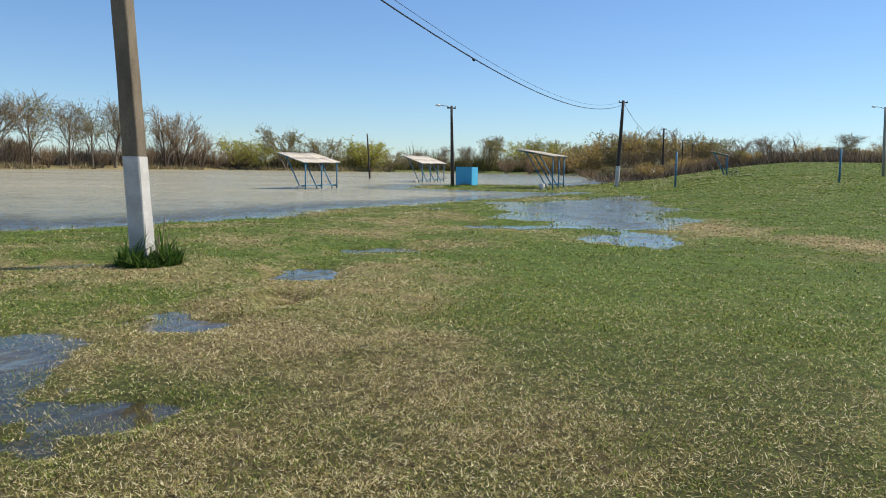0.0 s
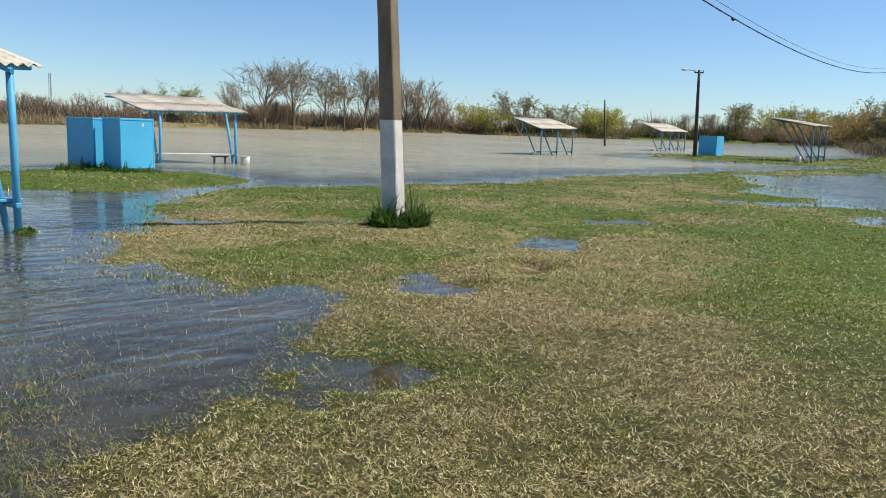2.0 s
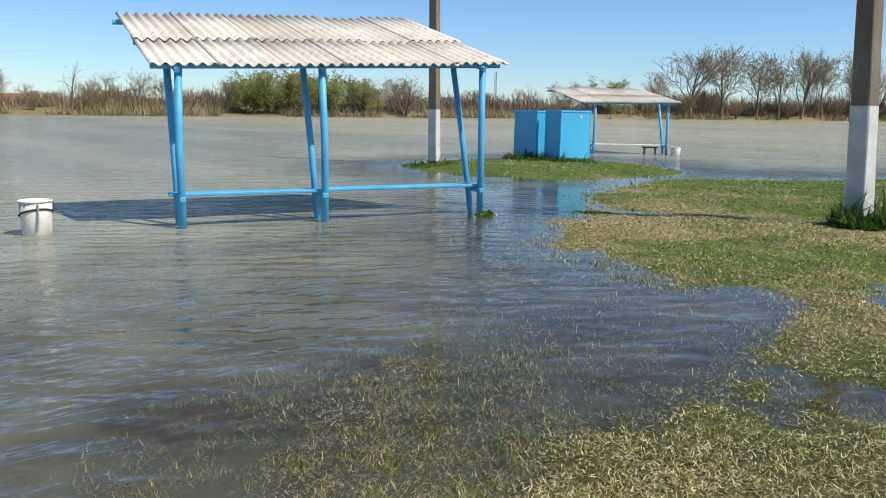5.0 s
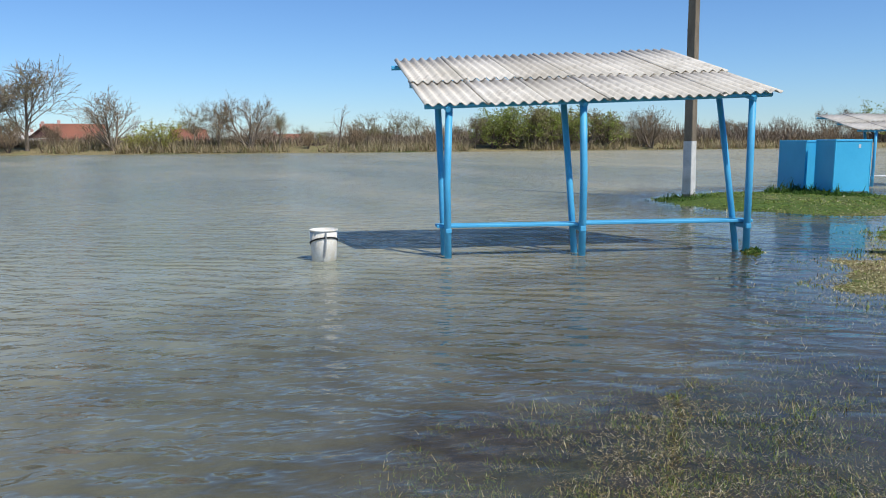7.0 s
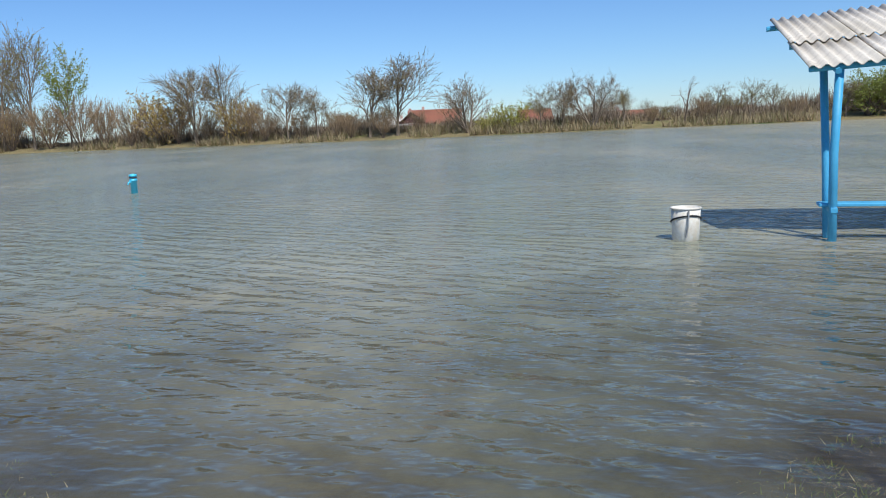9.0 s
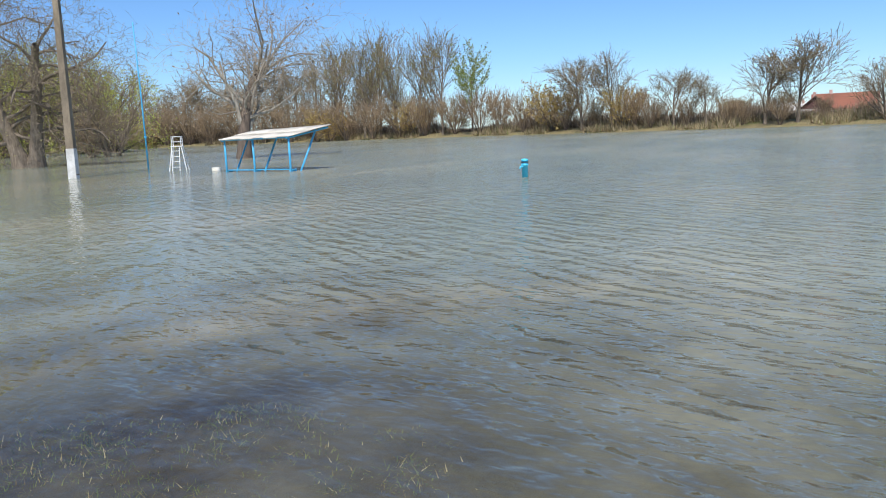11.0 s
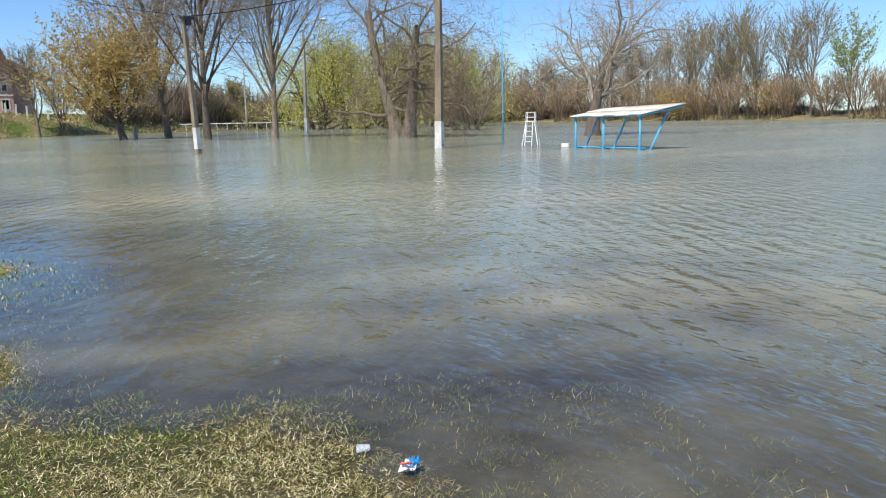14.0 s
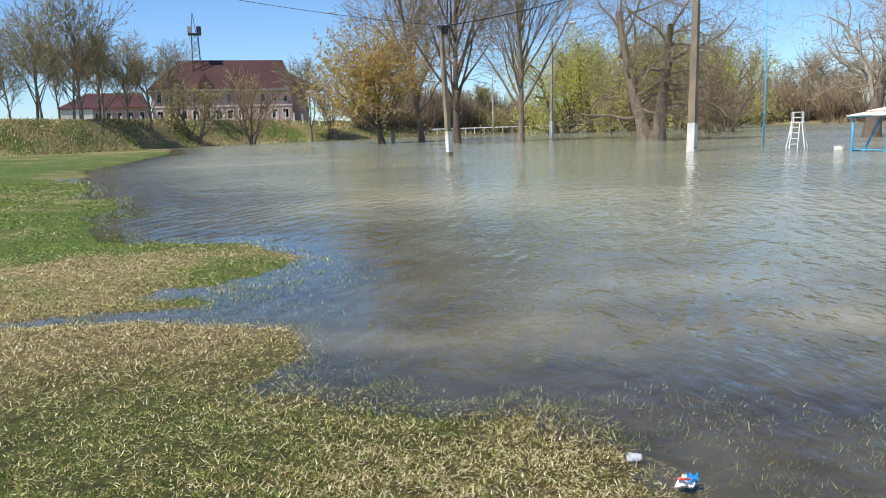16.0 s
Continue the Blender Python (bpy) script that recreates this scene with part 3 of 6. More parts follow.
def wind_on(x, y):
    """How much the wind ruffles the water: gusts, and lees behind islet and shore."""
    r, b = np.hypot(x - EYE[0], y - EYE[1]), bearing(x, y)
    w = 0.85 + 0.7 * value_noise(x * 0.6 + y * 0.3, y, 16.0, 3)
    lee = np.exp(-((x + 11.0) / 3.4) ** 2 - ((y - 10.8) / 2.6) ** 2)
    w = w * (1 - 0.8 * lee)
    w = w * (1 - 0.6 * step(126, 146, b) * step(178, 166, b) * step(5, 9, r))
    return np.clip(w, 0.2, 1.15)


PLUME = [(-1.5, -6.5), (-3.8, -5.95), (-5.6, -5.3), (-6.5, -4.75), (-8.4, -2.9)]


def plume_at(x, y):
    """Sandy silt stirred up along the drowned bank."""
    best = np.full(x.shape, 1e9)
    for (ax, ay), (bx, by) in zip(PLUME, PLUME[1:]):
        dx, dy = bx - ax, by - ay
        t = np.clip(((x - ax) * dx + (y - ay) * dy) / (dx * dx + dy * dy), 0, 1)
        best = np.minimum(best, np.hypot(x - ax - t * dx, y - ay - t * dy))
    best = best + 0.7 * value_noise(x, y, 1.4, 3)
    river = 0.60 * step(16, 45, y) * step(0, 12, -x + 12)
    return np.maximum(np.exp(-(np.maximum(best, 0) / 0.5) ** 2) * 0.6, river)


wr = np.concatenate([[0.3, 1.2], np.geomspace(2.0, 420, 170)])
wx, wy, wquads = polar(wr, 400)
me = fast_mesh("water", np.stack([wx, wy, np.zeros_like(wx)], 1), wquads, M["water"], depth=np.clip(-height(wx, wy), 0, 1), wind=wind_on(wx, wy), plume=plume_at(wx, wy))
water = tagged(new("water", me), "silty brown flood water with wind ripples", "water", kind="structure")


# ---- turf in blades ----
def blades(name, x, y, rng, tall, wide, green, label, mat="blades", lean=(0.0, 0.9), plain=False, lift=0.0, ground_z=None):
    """Bent blades rooted in the ground, as one mesh; they lean more or less with their neighbours."""
    n = len(x)
    z = (height(x, y) if ground_z is None else ground_z) - 0.004 + lift * rng.rand(n) ** 2
    a = rng.rand(n) * 2 * np.pi + 5.0 * value_noise(x, y, 0.35, 2)
    dx, dy = np.cos(a), np.sin(a)
    tilt = lean[0] + rng.rand(n) ** 0.7 * (lean[1] - lean[0])
    h = tall * (0.45 + 1.0 * rng.rand(n))
    root = np.stack([x, y, z], 1)
    out = np.stack([dx, dy, np.zeros(n)], 1)
    side = np.stack([-dy, dx, np.zeros(n)], 1) * (wide * (0.35 + 0.35 * rng.rand(n)))[:, None]
    up = np.array([0, 0, 1.0])
    bend = np.minimum(tilt * 1.5, 1.62)
    mid = root + out * (h * np.sin(tilt) * 0.5)[:, None] + up * (h * np.cos(tilt) * 0.5)[:, None]
    swing = np.stack([-dy, dx, np.zeros(n)], 1) * (h * rng.uniform(-0.3, 0.3, n))[:, None]
    tip = mid + out * (h * np.sin(bend) * 0.5)[:, None] + up * (h * np.cos(bend) * 0.5)[:, None] + swing
    if plain:
        co = np.stack([root - side, root + side, tip], 1).reshape(-1, 3)
        tri = np.arange(n)[:, None] * 3 + [0, 1, 2]
    else:
        co = np.stack([root - side, root + side, mid + side * 0.8, mid - side * 0.8, tip], 1).reshape(-1, 3)
        k = np.arange(n)[:, None] * 5
        tri = np.concatenate([k + [0, 1, 2], k + [0, 2, 3], k + [3, 2, 4]], 0)
    me = fast_mesh(name, co, tri, M[mat], green=np.repeat(green, 3 if plain else 5))
    return tagged(new(name, me), label, "grass", kind="stuff")


def sow(rng, n, r0, r1, spans):
    """Points of ring sectors, as many for each doubling of the distance."""
    r = r0 * (r1 / r0) ** rng.rand(n)
    width = np.array([e - f for f, e in spans], float)
    pick = rng.choice(len(spans), n, p=width / width.sum())
    b = np.radians(np.array([f for f, e in spans])[pick] + width[pick] * rng.rand(n))
    return EYE[0] - r * np.sin(b), EYE[1] + r * np.cos(b), r


ROUGH = height(*np.meshgrid(np.arange(-40, 40.1, 0.4), np.arange(-40, 40.1, 0.4), indexing="ij"))


def rough_height(x, y):
    """The nearest height of a coarse grid, dry far off."""
    i, j = np.rint((x + 40) / 0.4).astype(int), np.rint((y + 40) / 0.4).astype(int)
    near = (i >= 0) & (j >= 0) & (i < 201) & (j < 201)
    return np.where(near, ROUGH[np.clip(i, 0, 200), np.clip(j, 0, 200)], 0.1)


rng = np.random.RandomState(3)
NEAR_LAND, MEADOW = ((-40, 76), (112, 206)), ((-34, 3),)
for name, n, r0, r1, straw, spans in (("dead_grass", 1800000, 2.2, 13.0, True, NEAR_LAND), ("grass_near", 800000, 2.2, 8.5, False, NEAR_LAND),
                                      ("grass_middle", 1100000, 7.5, 34.0, False, NEAR_LAND), ("grass_distant", 170000, 34.0, 115.0, False, MEADOW)):
    x, y, r = sow(rng, n, r0, r1, spans)
    dry = (rng.rand(n) < np.maximum(sown(x, y), r0 > 30)) & (rough_height(x, y) > -0.14)
    x, y, r = x[dry], y[dry], r[dry]
    n = len(x)
    z = height(x, y)
    green = greenness(x, y)
    tuft = value_noise(x, y, 0.16, 2) + 0.5 * value_noise(x, y, 0.6, 2)
    gap = value_noise(x, y, 0.10, 2)
    drowned = step(0.02, -0.075 if straw else -0.11, z)
    keep = (z > -0.075) & (rng.rand(n) > drowned)
    keep &= (gap > -0.12) | (rng.rand(n) < 0.4) | (r > 7)
    if straw:
        keep &= (z > -0.025) & (rng.rand(n) > 0.55 * step(0.3, 0.8, green)) & ((tuft < 0.3) | (rng.rand(n) < 0.5)) & (rng.rand(n) > 0.6 * step(7, 13, r))
    else:
        keep &= ((tuft > -0.3) | (r > 12)) & ((z > -0.02) | (tuft > -0.2))
    x, y, r, z, green, tuft = x[keep], y[keep], r[keep], z[keep], green[keep], tuft[keep]
    if straw:
        blades(name, x, y, rng, np.full(len(x), 0.033), np.maximum(0.0050, 0.0011 * r), green * 0.3, "matted straw of last year's grass", lean=(0.55, 1.5), plain=True, lift=0.016, ground_z=z)
    else:
        far = r0 > 5
        tall = np.where(z < -0.01, 0.042, 0.022) * np.clip(1 + 0.9 * tuft, 0.55, 1.7) * (1 + 0.03 * np.maximum(r - 10, 0))
        fresh = np.where(z < -0.01, 0.7, np.clip(green * 0.95, 0, 1) if not far else np.clip(green * 0.92 + step(9, 20, r) * 0.8 * value_noise(x, y, 1.6, 3), 0, 1))
        blades(name, x, y, rng, tall, np.maximum(0.0058, 0.0016 * r if far else 0.0), fresh, "short spring grass, half straw, half fresh green", lean=(0.3, 1.3), plain=True, ground_z=z)


# ---- trees ----
def grow(seed, tall, trunk_r, levels, limbs, spread, fork=0.28, droop=0.0, wobble=0.12, bole=0.25, taper=0.62, twig_len=0.9, lean=(0, 0), stems=1, stem_spread=0.25, reach=0.0):
    """Branch lines of a tree, a list of (points, radii, level)."""
    rg = random.Random(seed)
    lines = []

    def vec(s=1.0):
        return Vector((rg.uniform(-s, s), rg.uniform(-s, s), rg.uniform(-s, s)))

    def shoot(p, d, length, r, level):
        n = (6, 5, 4, 3, 2)[min(level, 4)] if level < levels else 2
        pts, rad = [p.copy()], [r]
        d = d.normalized()
        last = level >= levels
        for i in range(n):
            pull = Vector((0, 0, -droop * (level + 0.3) if level > 0 else 0.0)) + Vector((0, 0, 0.10 if level > 0 and droop <= 0 else 0.0))
            d = (d + vec(wobble * (0.45 if level == 0 else 1 + 0.5 * level)) + pull * 0.35).normalized()
            p = p + d * (length / n)
            pts.append(p.copy())
            rad.append(max(r * (1 - (1 - (0.45 if level == 0 else 0.3)) * (i + 1) / n), 0.004))
        lines.append((pts, rad, level))
        if last:
            return
        count = limbs[min(level, len(limbs) - 1)]
        for k in range(count):
            s = (bole if level == 0 else 0.22) + (1 - (bole if level == 0 else 0.22)) * (k + rg.uniform(0.1, 0.9)) / count
            i = min(int(s * n), n - 1)
            q = pts[i].lerp(pts[i + 1], s * n - i)
            ax = (pts[i + 1] - pts[i]).normalized()
            turn = vec()
            turn = (turn - ax * turn.dot(ax)).normalized()
            ang = spread * rg.uniform(0.7, 1.3) * (1.15 - 0.45 * s if level == 0 else 1.0)
            nd = ax * math.cos(ang) + turn * math.sin(ang)
            ln = length * (rg.uniform(0.45, 0.75) * (1.2 - 0.55 * s if level == 0 else 1.0)) * (twig_len if level + 1 >= levels else 1.0)
            if reach and level == 0:
                ln = reach * rg.uniform(0.7, 1.1)
                nd = (nd + Vector((0, 0, 0.25))).normalized()
            shoot(q, nd, ln, max(rad[i] * taper * rg.uniform(0.7, 1.0), 0.006), level + 1)

    for k in range(stems):
        a = 2 * math.pi * (k + rg.random() * 0.6) / stems
        tiltv = Vector((math.cos(a), math.sin(a), 0)) * (stem_spread if stems > 1 else 0)
        base = Vector((math.cos(a), math.sin(a), 0)) * (trunk_r * 0.6 if stems > 1 else 0) - Vector((0, 0, 0.5))
        shoot(base, Vector((lean[0], lean[1], 1)) + tiltv, tall * (0.78 if stems == 1 else 0.62) * rg.uniform(0.9, 1.05), trunk_r, 0)
    return lines


def tree_meshes(name, lines, bark_mat, twig_mat, leaf_mat, leaves, leaf_size, twig_w, seed, wood_levels=2, flare=1.5, hang=0.0, foot_bark=None):
    """Trunk and limbs as tapering tubes; twigs as slips; buds and leaves as small folded quads."""
    rg = np.random.RandomState(seed)
    wood, tv, tf, ti, wi = [], [], [], [], []
    tips = []
    for pts, rad, level in lines:
        if level < wood_levels:
            if level == 0:
                rad = [r * (flare if i == 0 else 1.12 if i == 1 else 1.0) for i, r in enumerate(rad)]
            wi += [0 if level else 1] * ((len(pts) - 1) * (9, 6, 4)[min(level, 2)])
            wood.append(tube(pts, rad, (9, 6, 4)[min(level, 2)], cap=False))
        else:
            for i in range(len(pts) - 1):
                d = pts[i + 1] - pts[i]
                w = Vector(rg.normal(size=3))
                w = (w - d * (w.dot(d) / max(d.length_squared, 1e-9))).normalized() * max(rad[i], twig_w) * 0.5
                k = len(tv)
                tv += [tuple(pts[i] - w), tuple(pts[i] + w), tuple(pts[i + 1] + w * 0.7), tuple(pts[i + 1] - w * 0.7)]
                tf.append((k, k + 1, k + 2, k + 3))
                ti.append(0)
            tips.append((np.array(pts[0]), np.array(pts[-1])))
    if leaves and tips:
        ends = np.array(tips)
        pick = rg.randint(len(ends), size=leaves)
        s = rg.rand(leaves, 1) ** 0.7
        c = ends[pick, 0] * (1 - s) + ends[pick, 1] * s + rg.normal(size=(leaves, 3)) * leaf_size * 0.9
        c[:, 2] -= hang * rg.rand(leaves) ** 2
        u = rg.normal(size=(leaves, 3))
        v = rg.normal(size=(leaves, 3))
        u /= np.linalg.norm(u, axis=1, keepdims=True)
        v -= u * (u * v).sum(1, keepdims=True)
        v /= np.linalg.norm(v, axis=1, keepdims=True)
        sz = leaf_size * (0.5 + rg.rand(leaves, 1))
        quad = np.stack([c - u * sz, c + v * sz * 0.45, c + u * sz, c - v * sz * 0.45], 1).reshape(-1, 3)
        k0 = len(tv)
        tv += [tuple(q) for q in quad.tolist()]
        tf += [(k0 + 4 * i, k0 + 4 * i + 1, k0 + 4 * i + 2, k0 + 4 * i + 3) for i in range(leaves)]
        ti += [1] * leaves
    wv, wf = join(*wood)
    return (mesh_of(name + "_trunk", wv, wf, [M[bark_mat], M[foot_bark or bark_mat]], wi, smooth=True),
            mesh_of(name + "_crown", tv, tf, [M[twig_mat], M[leaf_mat]], ti))


KINDS = {}


def kind(name, category, label, lines, looks, mesh_args):
    pair = tree_meshes(name, lines, *looks, **mesh_args)
    top = np.empty(len(pair[1].vertices) * 3)
    pair[1].vertices.foreach_get("co", top)
    KINDS.setdefault(name, []).append((category, label, pair, float(np.percentile(top[2::3], 99.3))))


# templates are about 10 m high
kind("bare_tree", "tree", "tall grey bare tree with few pale buds on the far bank", grow(11, 11, 0.20, 3, (12, 9, 8), 0.62, wobble=0.13, bole=0.22), ("bark_grey", "twig_grey", "leaf_olive"),
     dict(leaves=1000, leaf_size=0.09, twig_w=0.052, seed=1))
kind("bare_tree", "tree", "tall grey bare tree with few pale buds on the far bank", grow(51, 11, 0.20, 3, (12, 9, 8), 0.62, wobble=0.13, bole=0.22), ("bark_grey", "twig_grey", "leaf_olive"),
     dict(leaves=1000, leaf_size=0.09, twig_w=0.052, seed=41))
kind("budding_tree", "tree", "tall slender tree with olive buds on the far bank", grow(12, 11.5, 0.17, 3, (12, 8, 7), 0.5, wobble=0.12, bole=0.25), ("bark_grey", "twig_grey", "leaf_olive"),
     dict(leaves=2200, leaf_size=0.11, twig_w=0.042, seed=2))
kind("budding_tree", "tree", "tall slender tree with olive buds on the far bank", grow(52, 11.5, 0.17, 3, (12, 8, 7), 0.5, wobble=0.12, bole=0.25), ("bark_grey", "twig_grey", "leaf_olive"),
     dict(leaves=2200, leaf_size=0.11, twig_w=0.042, seed=42))
kind("dark_tree", "tree", "dense dark brown bare tree on the far bank", grow(13, 11, 0.16, 3, (8, 7, 6), 0.42, wobble=0.1, bole=0.1, stems=3, stem_spread=0.22), ("bark_brown", "twig_brown", "leaf_rust"),
     dict(leaves=1500, leaf_size=0.09, twig_w=0.045, seed=3))
kind("dark_tree", "tree", "dense dark brown bare tree on the far bank", grow(53, 11, 0.16, 3, (8, 7, 6), 0.42, wobble=0.1, bole=0.1, stems=3, stem_spread=0.22), ("bark_brown", "twig_brown", "leaf_rust"),
     dict(leaves=1500, leaf_size=0.09, twig_w=0.045, seed=43))
kind("round_tree", "tree", "rounded dense bare willow at the water's edge", grow(14, 10.5, 0.22, 3, (9, 7, 6), 0.62, wobble=0.1, bole=0.12, stems=3, stem_spread=0.45), ("bark_grey", "twig_grey", "leaf_rust"),
     dict(leaves=1500, leaf_size=0.1, twig_w=0.045, seed=4))
kind("round_tree", "tree", "rounded dense bare willow at the water's edge", grow(54, 10.5, 0.22, 3, (9, 7, 6), 0.62, wobble=0.1, bole=0.12, stems=3, stem_spread=0.45), ("bark_grey", "twig_grey", "leaf_rust"),
     dict(leaves=1500, leaf_size=0.1, twig_w=0.045, seed=44))
kind("green_willow", "tree", "willow with fresh pale green leaves on the bank", grow(15, 10.5, 0.24, 3, (9, 7, 5), 0.65, wobble=0.12, bole=0.12, stems=3, stem_spread=0.45), ("bark_brown", "twig_grey", "leaf_green"),
     dict(leaves=4600, leaf_size=0.17, twig_w=0.035, seed=5))
kind("green_willow", "tree", "willow with fresh pale green leaves on the bank", grow(55, 10.5, 0.24, 3, (9, 7, 5), 0.65, wobble=0.12, bole=0.12, stems=3, stem_spread=0.45), ("bark_brown", "twig_grey", "leaf_green"),
     dict(leaves=4600, leaf_size=0.17, twig_w=0.035, seed=45))
kind("olive_willow", "tree", "willow with thin olive spring leaves on the bank", grow(16, 10.5, 0.22, 3, (10, 7, 5), 0.6, wobble=0.12, bole=0.14, stems=2, stem_spread=0.4), ("bark_grey", "twig_grey", "leaf_olive"),
     dict(leaves=1900, leaf_size=0.17, twig_w=0.06, seed=6))
kind("olive_willow", "tree", "willow with thin olive spring leaves on the bank", grow(56, 10.5, 0.22, 3, (10, 7, 5), 0.6, wobble=0.12, bole=0.14, stems=2, stem_spread=0.4), ("bark_grey", "twig_grey", "leaf_olive"),
     dict(leaves=1900, leaf_size=0.17, twig_w=0.06, seed=46))
kind("brown_shrub", "shrub", "twiggy rust brown bush at the water's edge", grow(17, 12.5, 0.08, 2, (9, 7), 0.34, wobble=0.12, bole=0.08, stems=10, stem_spread=0.38), ("bark_brown", "twig_brown", "leaf_rust"),
     dict(leaves=650, leaf_size=0.17, twig_w=0.07, seed=7, wood_levels=1))
kind("brown_shrub", "shrub", "twiggy rust brown bush at the water's edge", grow(57, 12.5, 0.08, 2, (9, 7), 0.34, wobble=0.12, bole=0.08, stems=10, stem_spread=0.38), ("bark_brown", "twig_brown", "leaf_rust"),
     dict(leaves=650, leaf_size=0.17, twig_w=0.07, seed=47, wood_levels=1))
kind("green_shrub", "shrub", "bush with yellow-green spring leaves at the water's edge", grow(18, 10.5, 0.10, 2, (11, 6), 0.55, wobble=0.13, bole=0.05, stems=8, stem_spread=0.65), ("bark_brown", "twig_brown", "leaf_yellow"),
     dict(leaves=2100, leaf_size=0.22, twig_w=0.05, seed=8, wood_levels=1))
kind("green_shrub", "shrub", "bush with yellow-green spring leaves at the water's edge", grow(58, 10.5, 0.10, 2, (11, 6), 0.55, wobble=0.13, bole=0.05, stems=8, stem_spread=0.65), ("bark_brown", "twig_brown", "leaf_yellow"),
     dict(leaves=2100, leaf_size=0.22, twig_w=0.05, seed=48, wood_levels=1))
kind("ochre_shrub", "shrub", "bush with ochre spring catkins at the water's edge", grow(19, 10.5, 0.10, 2, (11, 6), 0.5, wobble=0.13, bole=0.05, stems=8, stem_spread=0.6), ("bark_brown", "twig_brown", "leaf_ochre"),
     dict(leaves=2100, leaf_size=0.22, twig_w=0.06, seed=9, wood_levels=1))
kind("ochre_shrub", "shrub", "bush with ochre spring catkins at the water's edge", grow(59, 10.5, 0.10, 2, (11, 6), 0.5, wobble=0.13, bole=0.05, stems=8, stem_spread=0.6), ("bark_brown", "twig_brown", "leaf_ochre"),
     dict(leaves=2100, leaf_size=0.22, twig_w=0.06, seed=49, wood_levels=1))
kind("poplar", "tree", "tall slender poplar, nearly bare, in a row on the bank", grow(20, 12, 0.16, 3, (18, 7, 5), 0.42, wobble=0.08, bole=0.2), ("bark_grey", "twig_grey", "leaf_olive"),
     dict(leaves=2000, leaf_size=0.1, twig_w=0.036, seed=10))
kind("poplar", "tree", "tall slender poplar, nearly bare, in a row on the bank", grow(60, 12, 0.16, 3, (18, 7, 5), 0.42, wobble=0.08, bole=0.2), ("bark_grey", "twig_grey", "leaf_olive"),
     dict(leaves=2000, leaf_size=0.1, twig_w=0.036, seed=50))
kind("green_poplar", "tree", "tall poplar with fresh green leaves in its crown", grow(21, 12, 0.16, 3, (16, 6, 4), 0.4, wobble=0.08, bole=0.3), ("bark_grey", "twig_grey", "leaf_green"),
     dict(leaves=4200, leaf_size=0.14, twig_w=0.03, seed=11))
kind("green_poplar", "tree", "tall poplar with fresh green leaves in its crown", grow(61, 12, 0.16, 3, (16, 6, 4), 0.4, wobble=0.08, bole=0.3), ("bark_grey", "twig_grey", "leaf_green"),
     dict(leaves=4200, leaf_size=0.14, twig_w=0.03, seed=51))
kind("dead_tree", "tree", "crooked dead black tree without leaves", grow(22, 10, 0.2, 2, (8, 6), 0.8, wobble=0.25, bole=0.3), ("bark_brown", "twig_brown", "leaf_rust"),
     dict(leaves=0, leaf_size=0.1, twig_w=0.05, seed=12))
kind("dead_tree", "tree", "crooked dead black tree without leaves", grow(62, 10, 0.2, 2, (8, 6), 0.8, wobble=0.25, bole=0.3), ("bark_brown", "twig_brown", "leaf_rust"),
     dict(leaves=0, leaf_size=0.1, twig_w=0.05, seed=52))


kind("weeping_willow", "tree", "broad willow hung with yellow-green spring leaves in the flood", grow(91, 9.5, 0.25, 3, (12, 9, 7), 0.7, droop=0.12, wobble=0.12, bole=0.1, stems=3, stem_spread=0.4), ("bark_brown", "twig_brown", "leaf_willow"),
     dict(leaves=17000, leaf_size=0.072, twig_w=0.014, seed=91, hang=1.3))


def plant(k, x, y, tall, wide=1.0, seed=0, sink=0.0):
    """One tree or bush of a kind, scaled to its height."""
    category, label, (trunk, crown), full = KINDS[k][seed % len(KINDS[k])]
    z = max(float(height(np.array([x]), np.array([y]))[0]), -0.5)
    ob = thing(k, (x, y, z - sink), label, category, group=k + "s on the shore", rz=(seed * 137.5) % 360)
    s = tall / full
    ob.scale = (s * wide, s * wide, s)
    for nm, me in (("trunk", trunk), ("crown", crown)):
        o = new(nm, me)
        o.parent = ob
    return ob


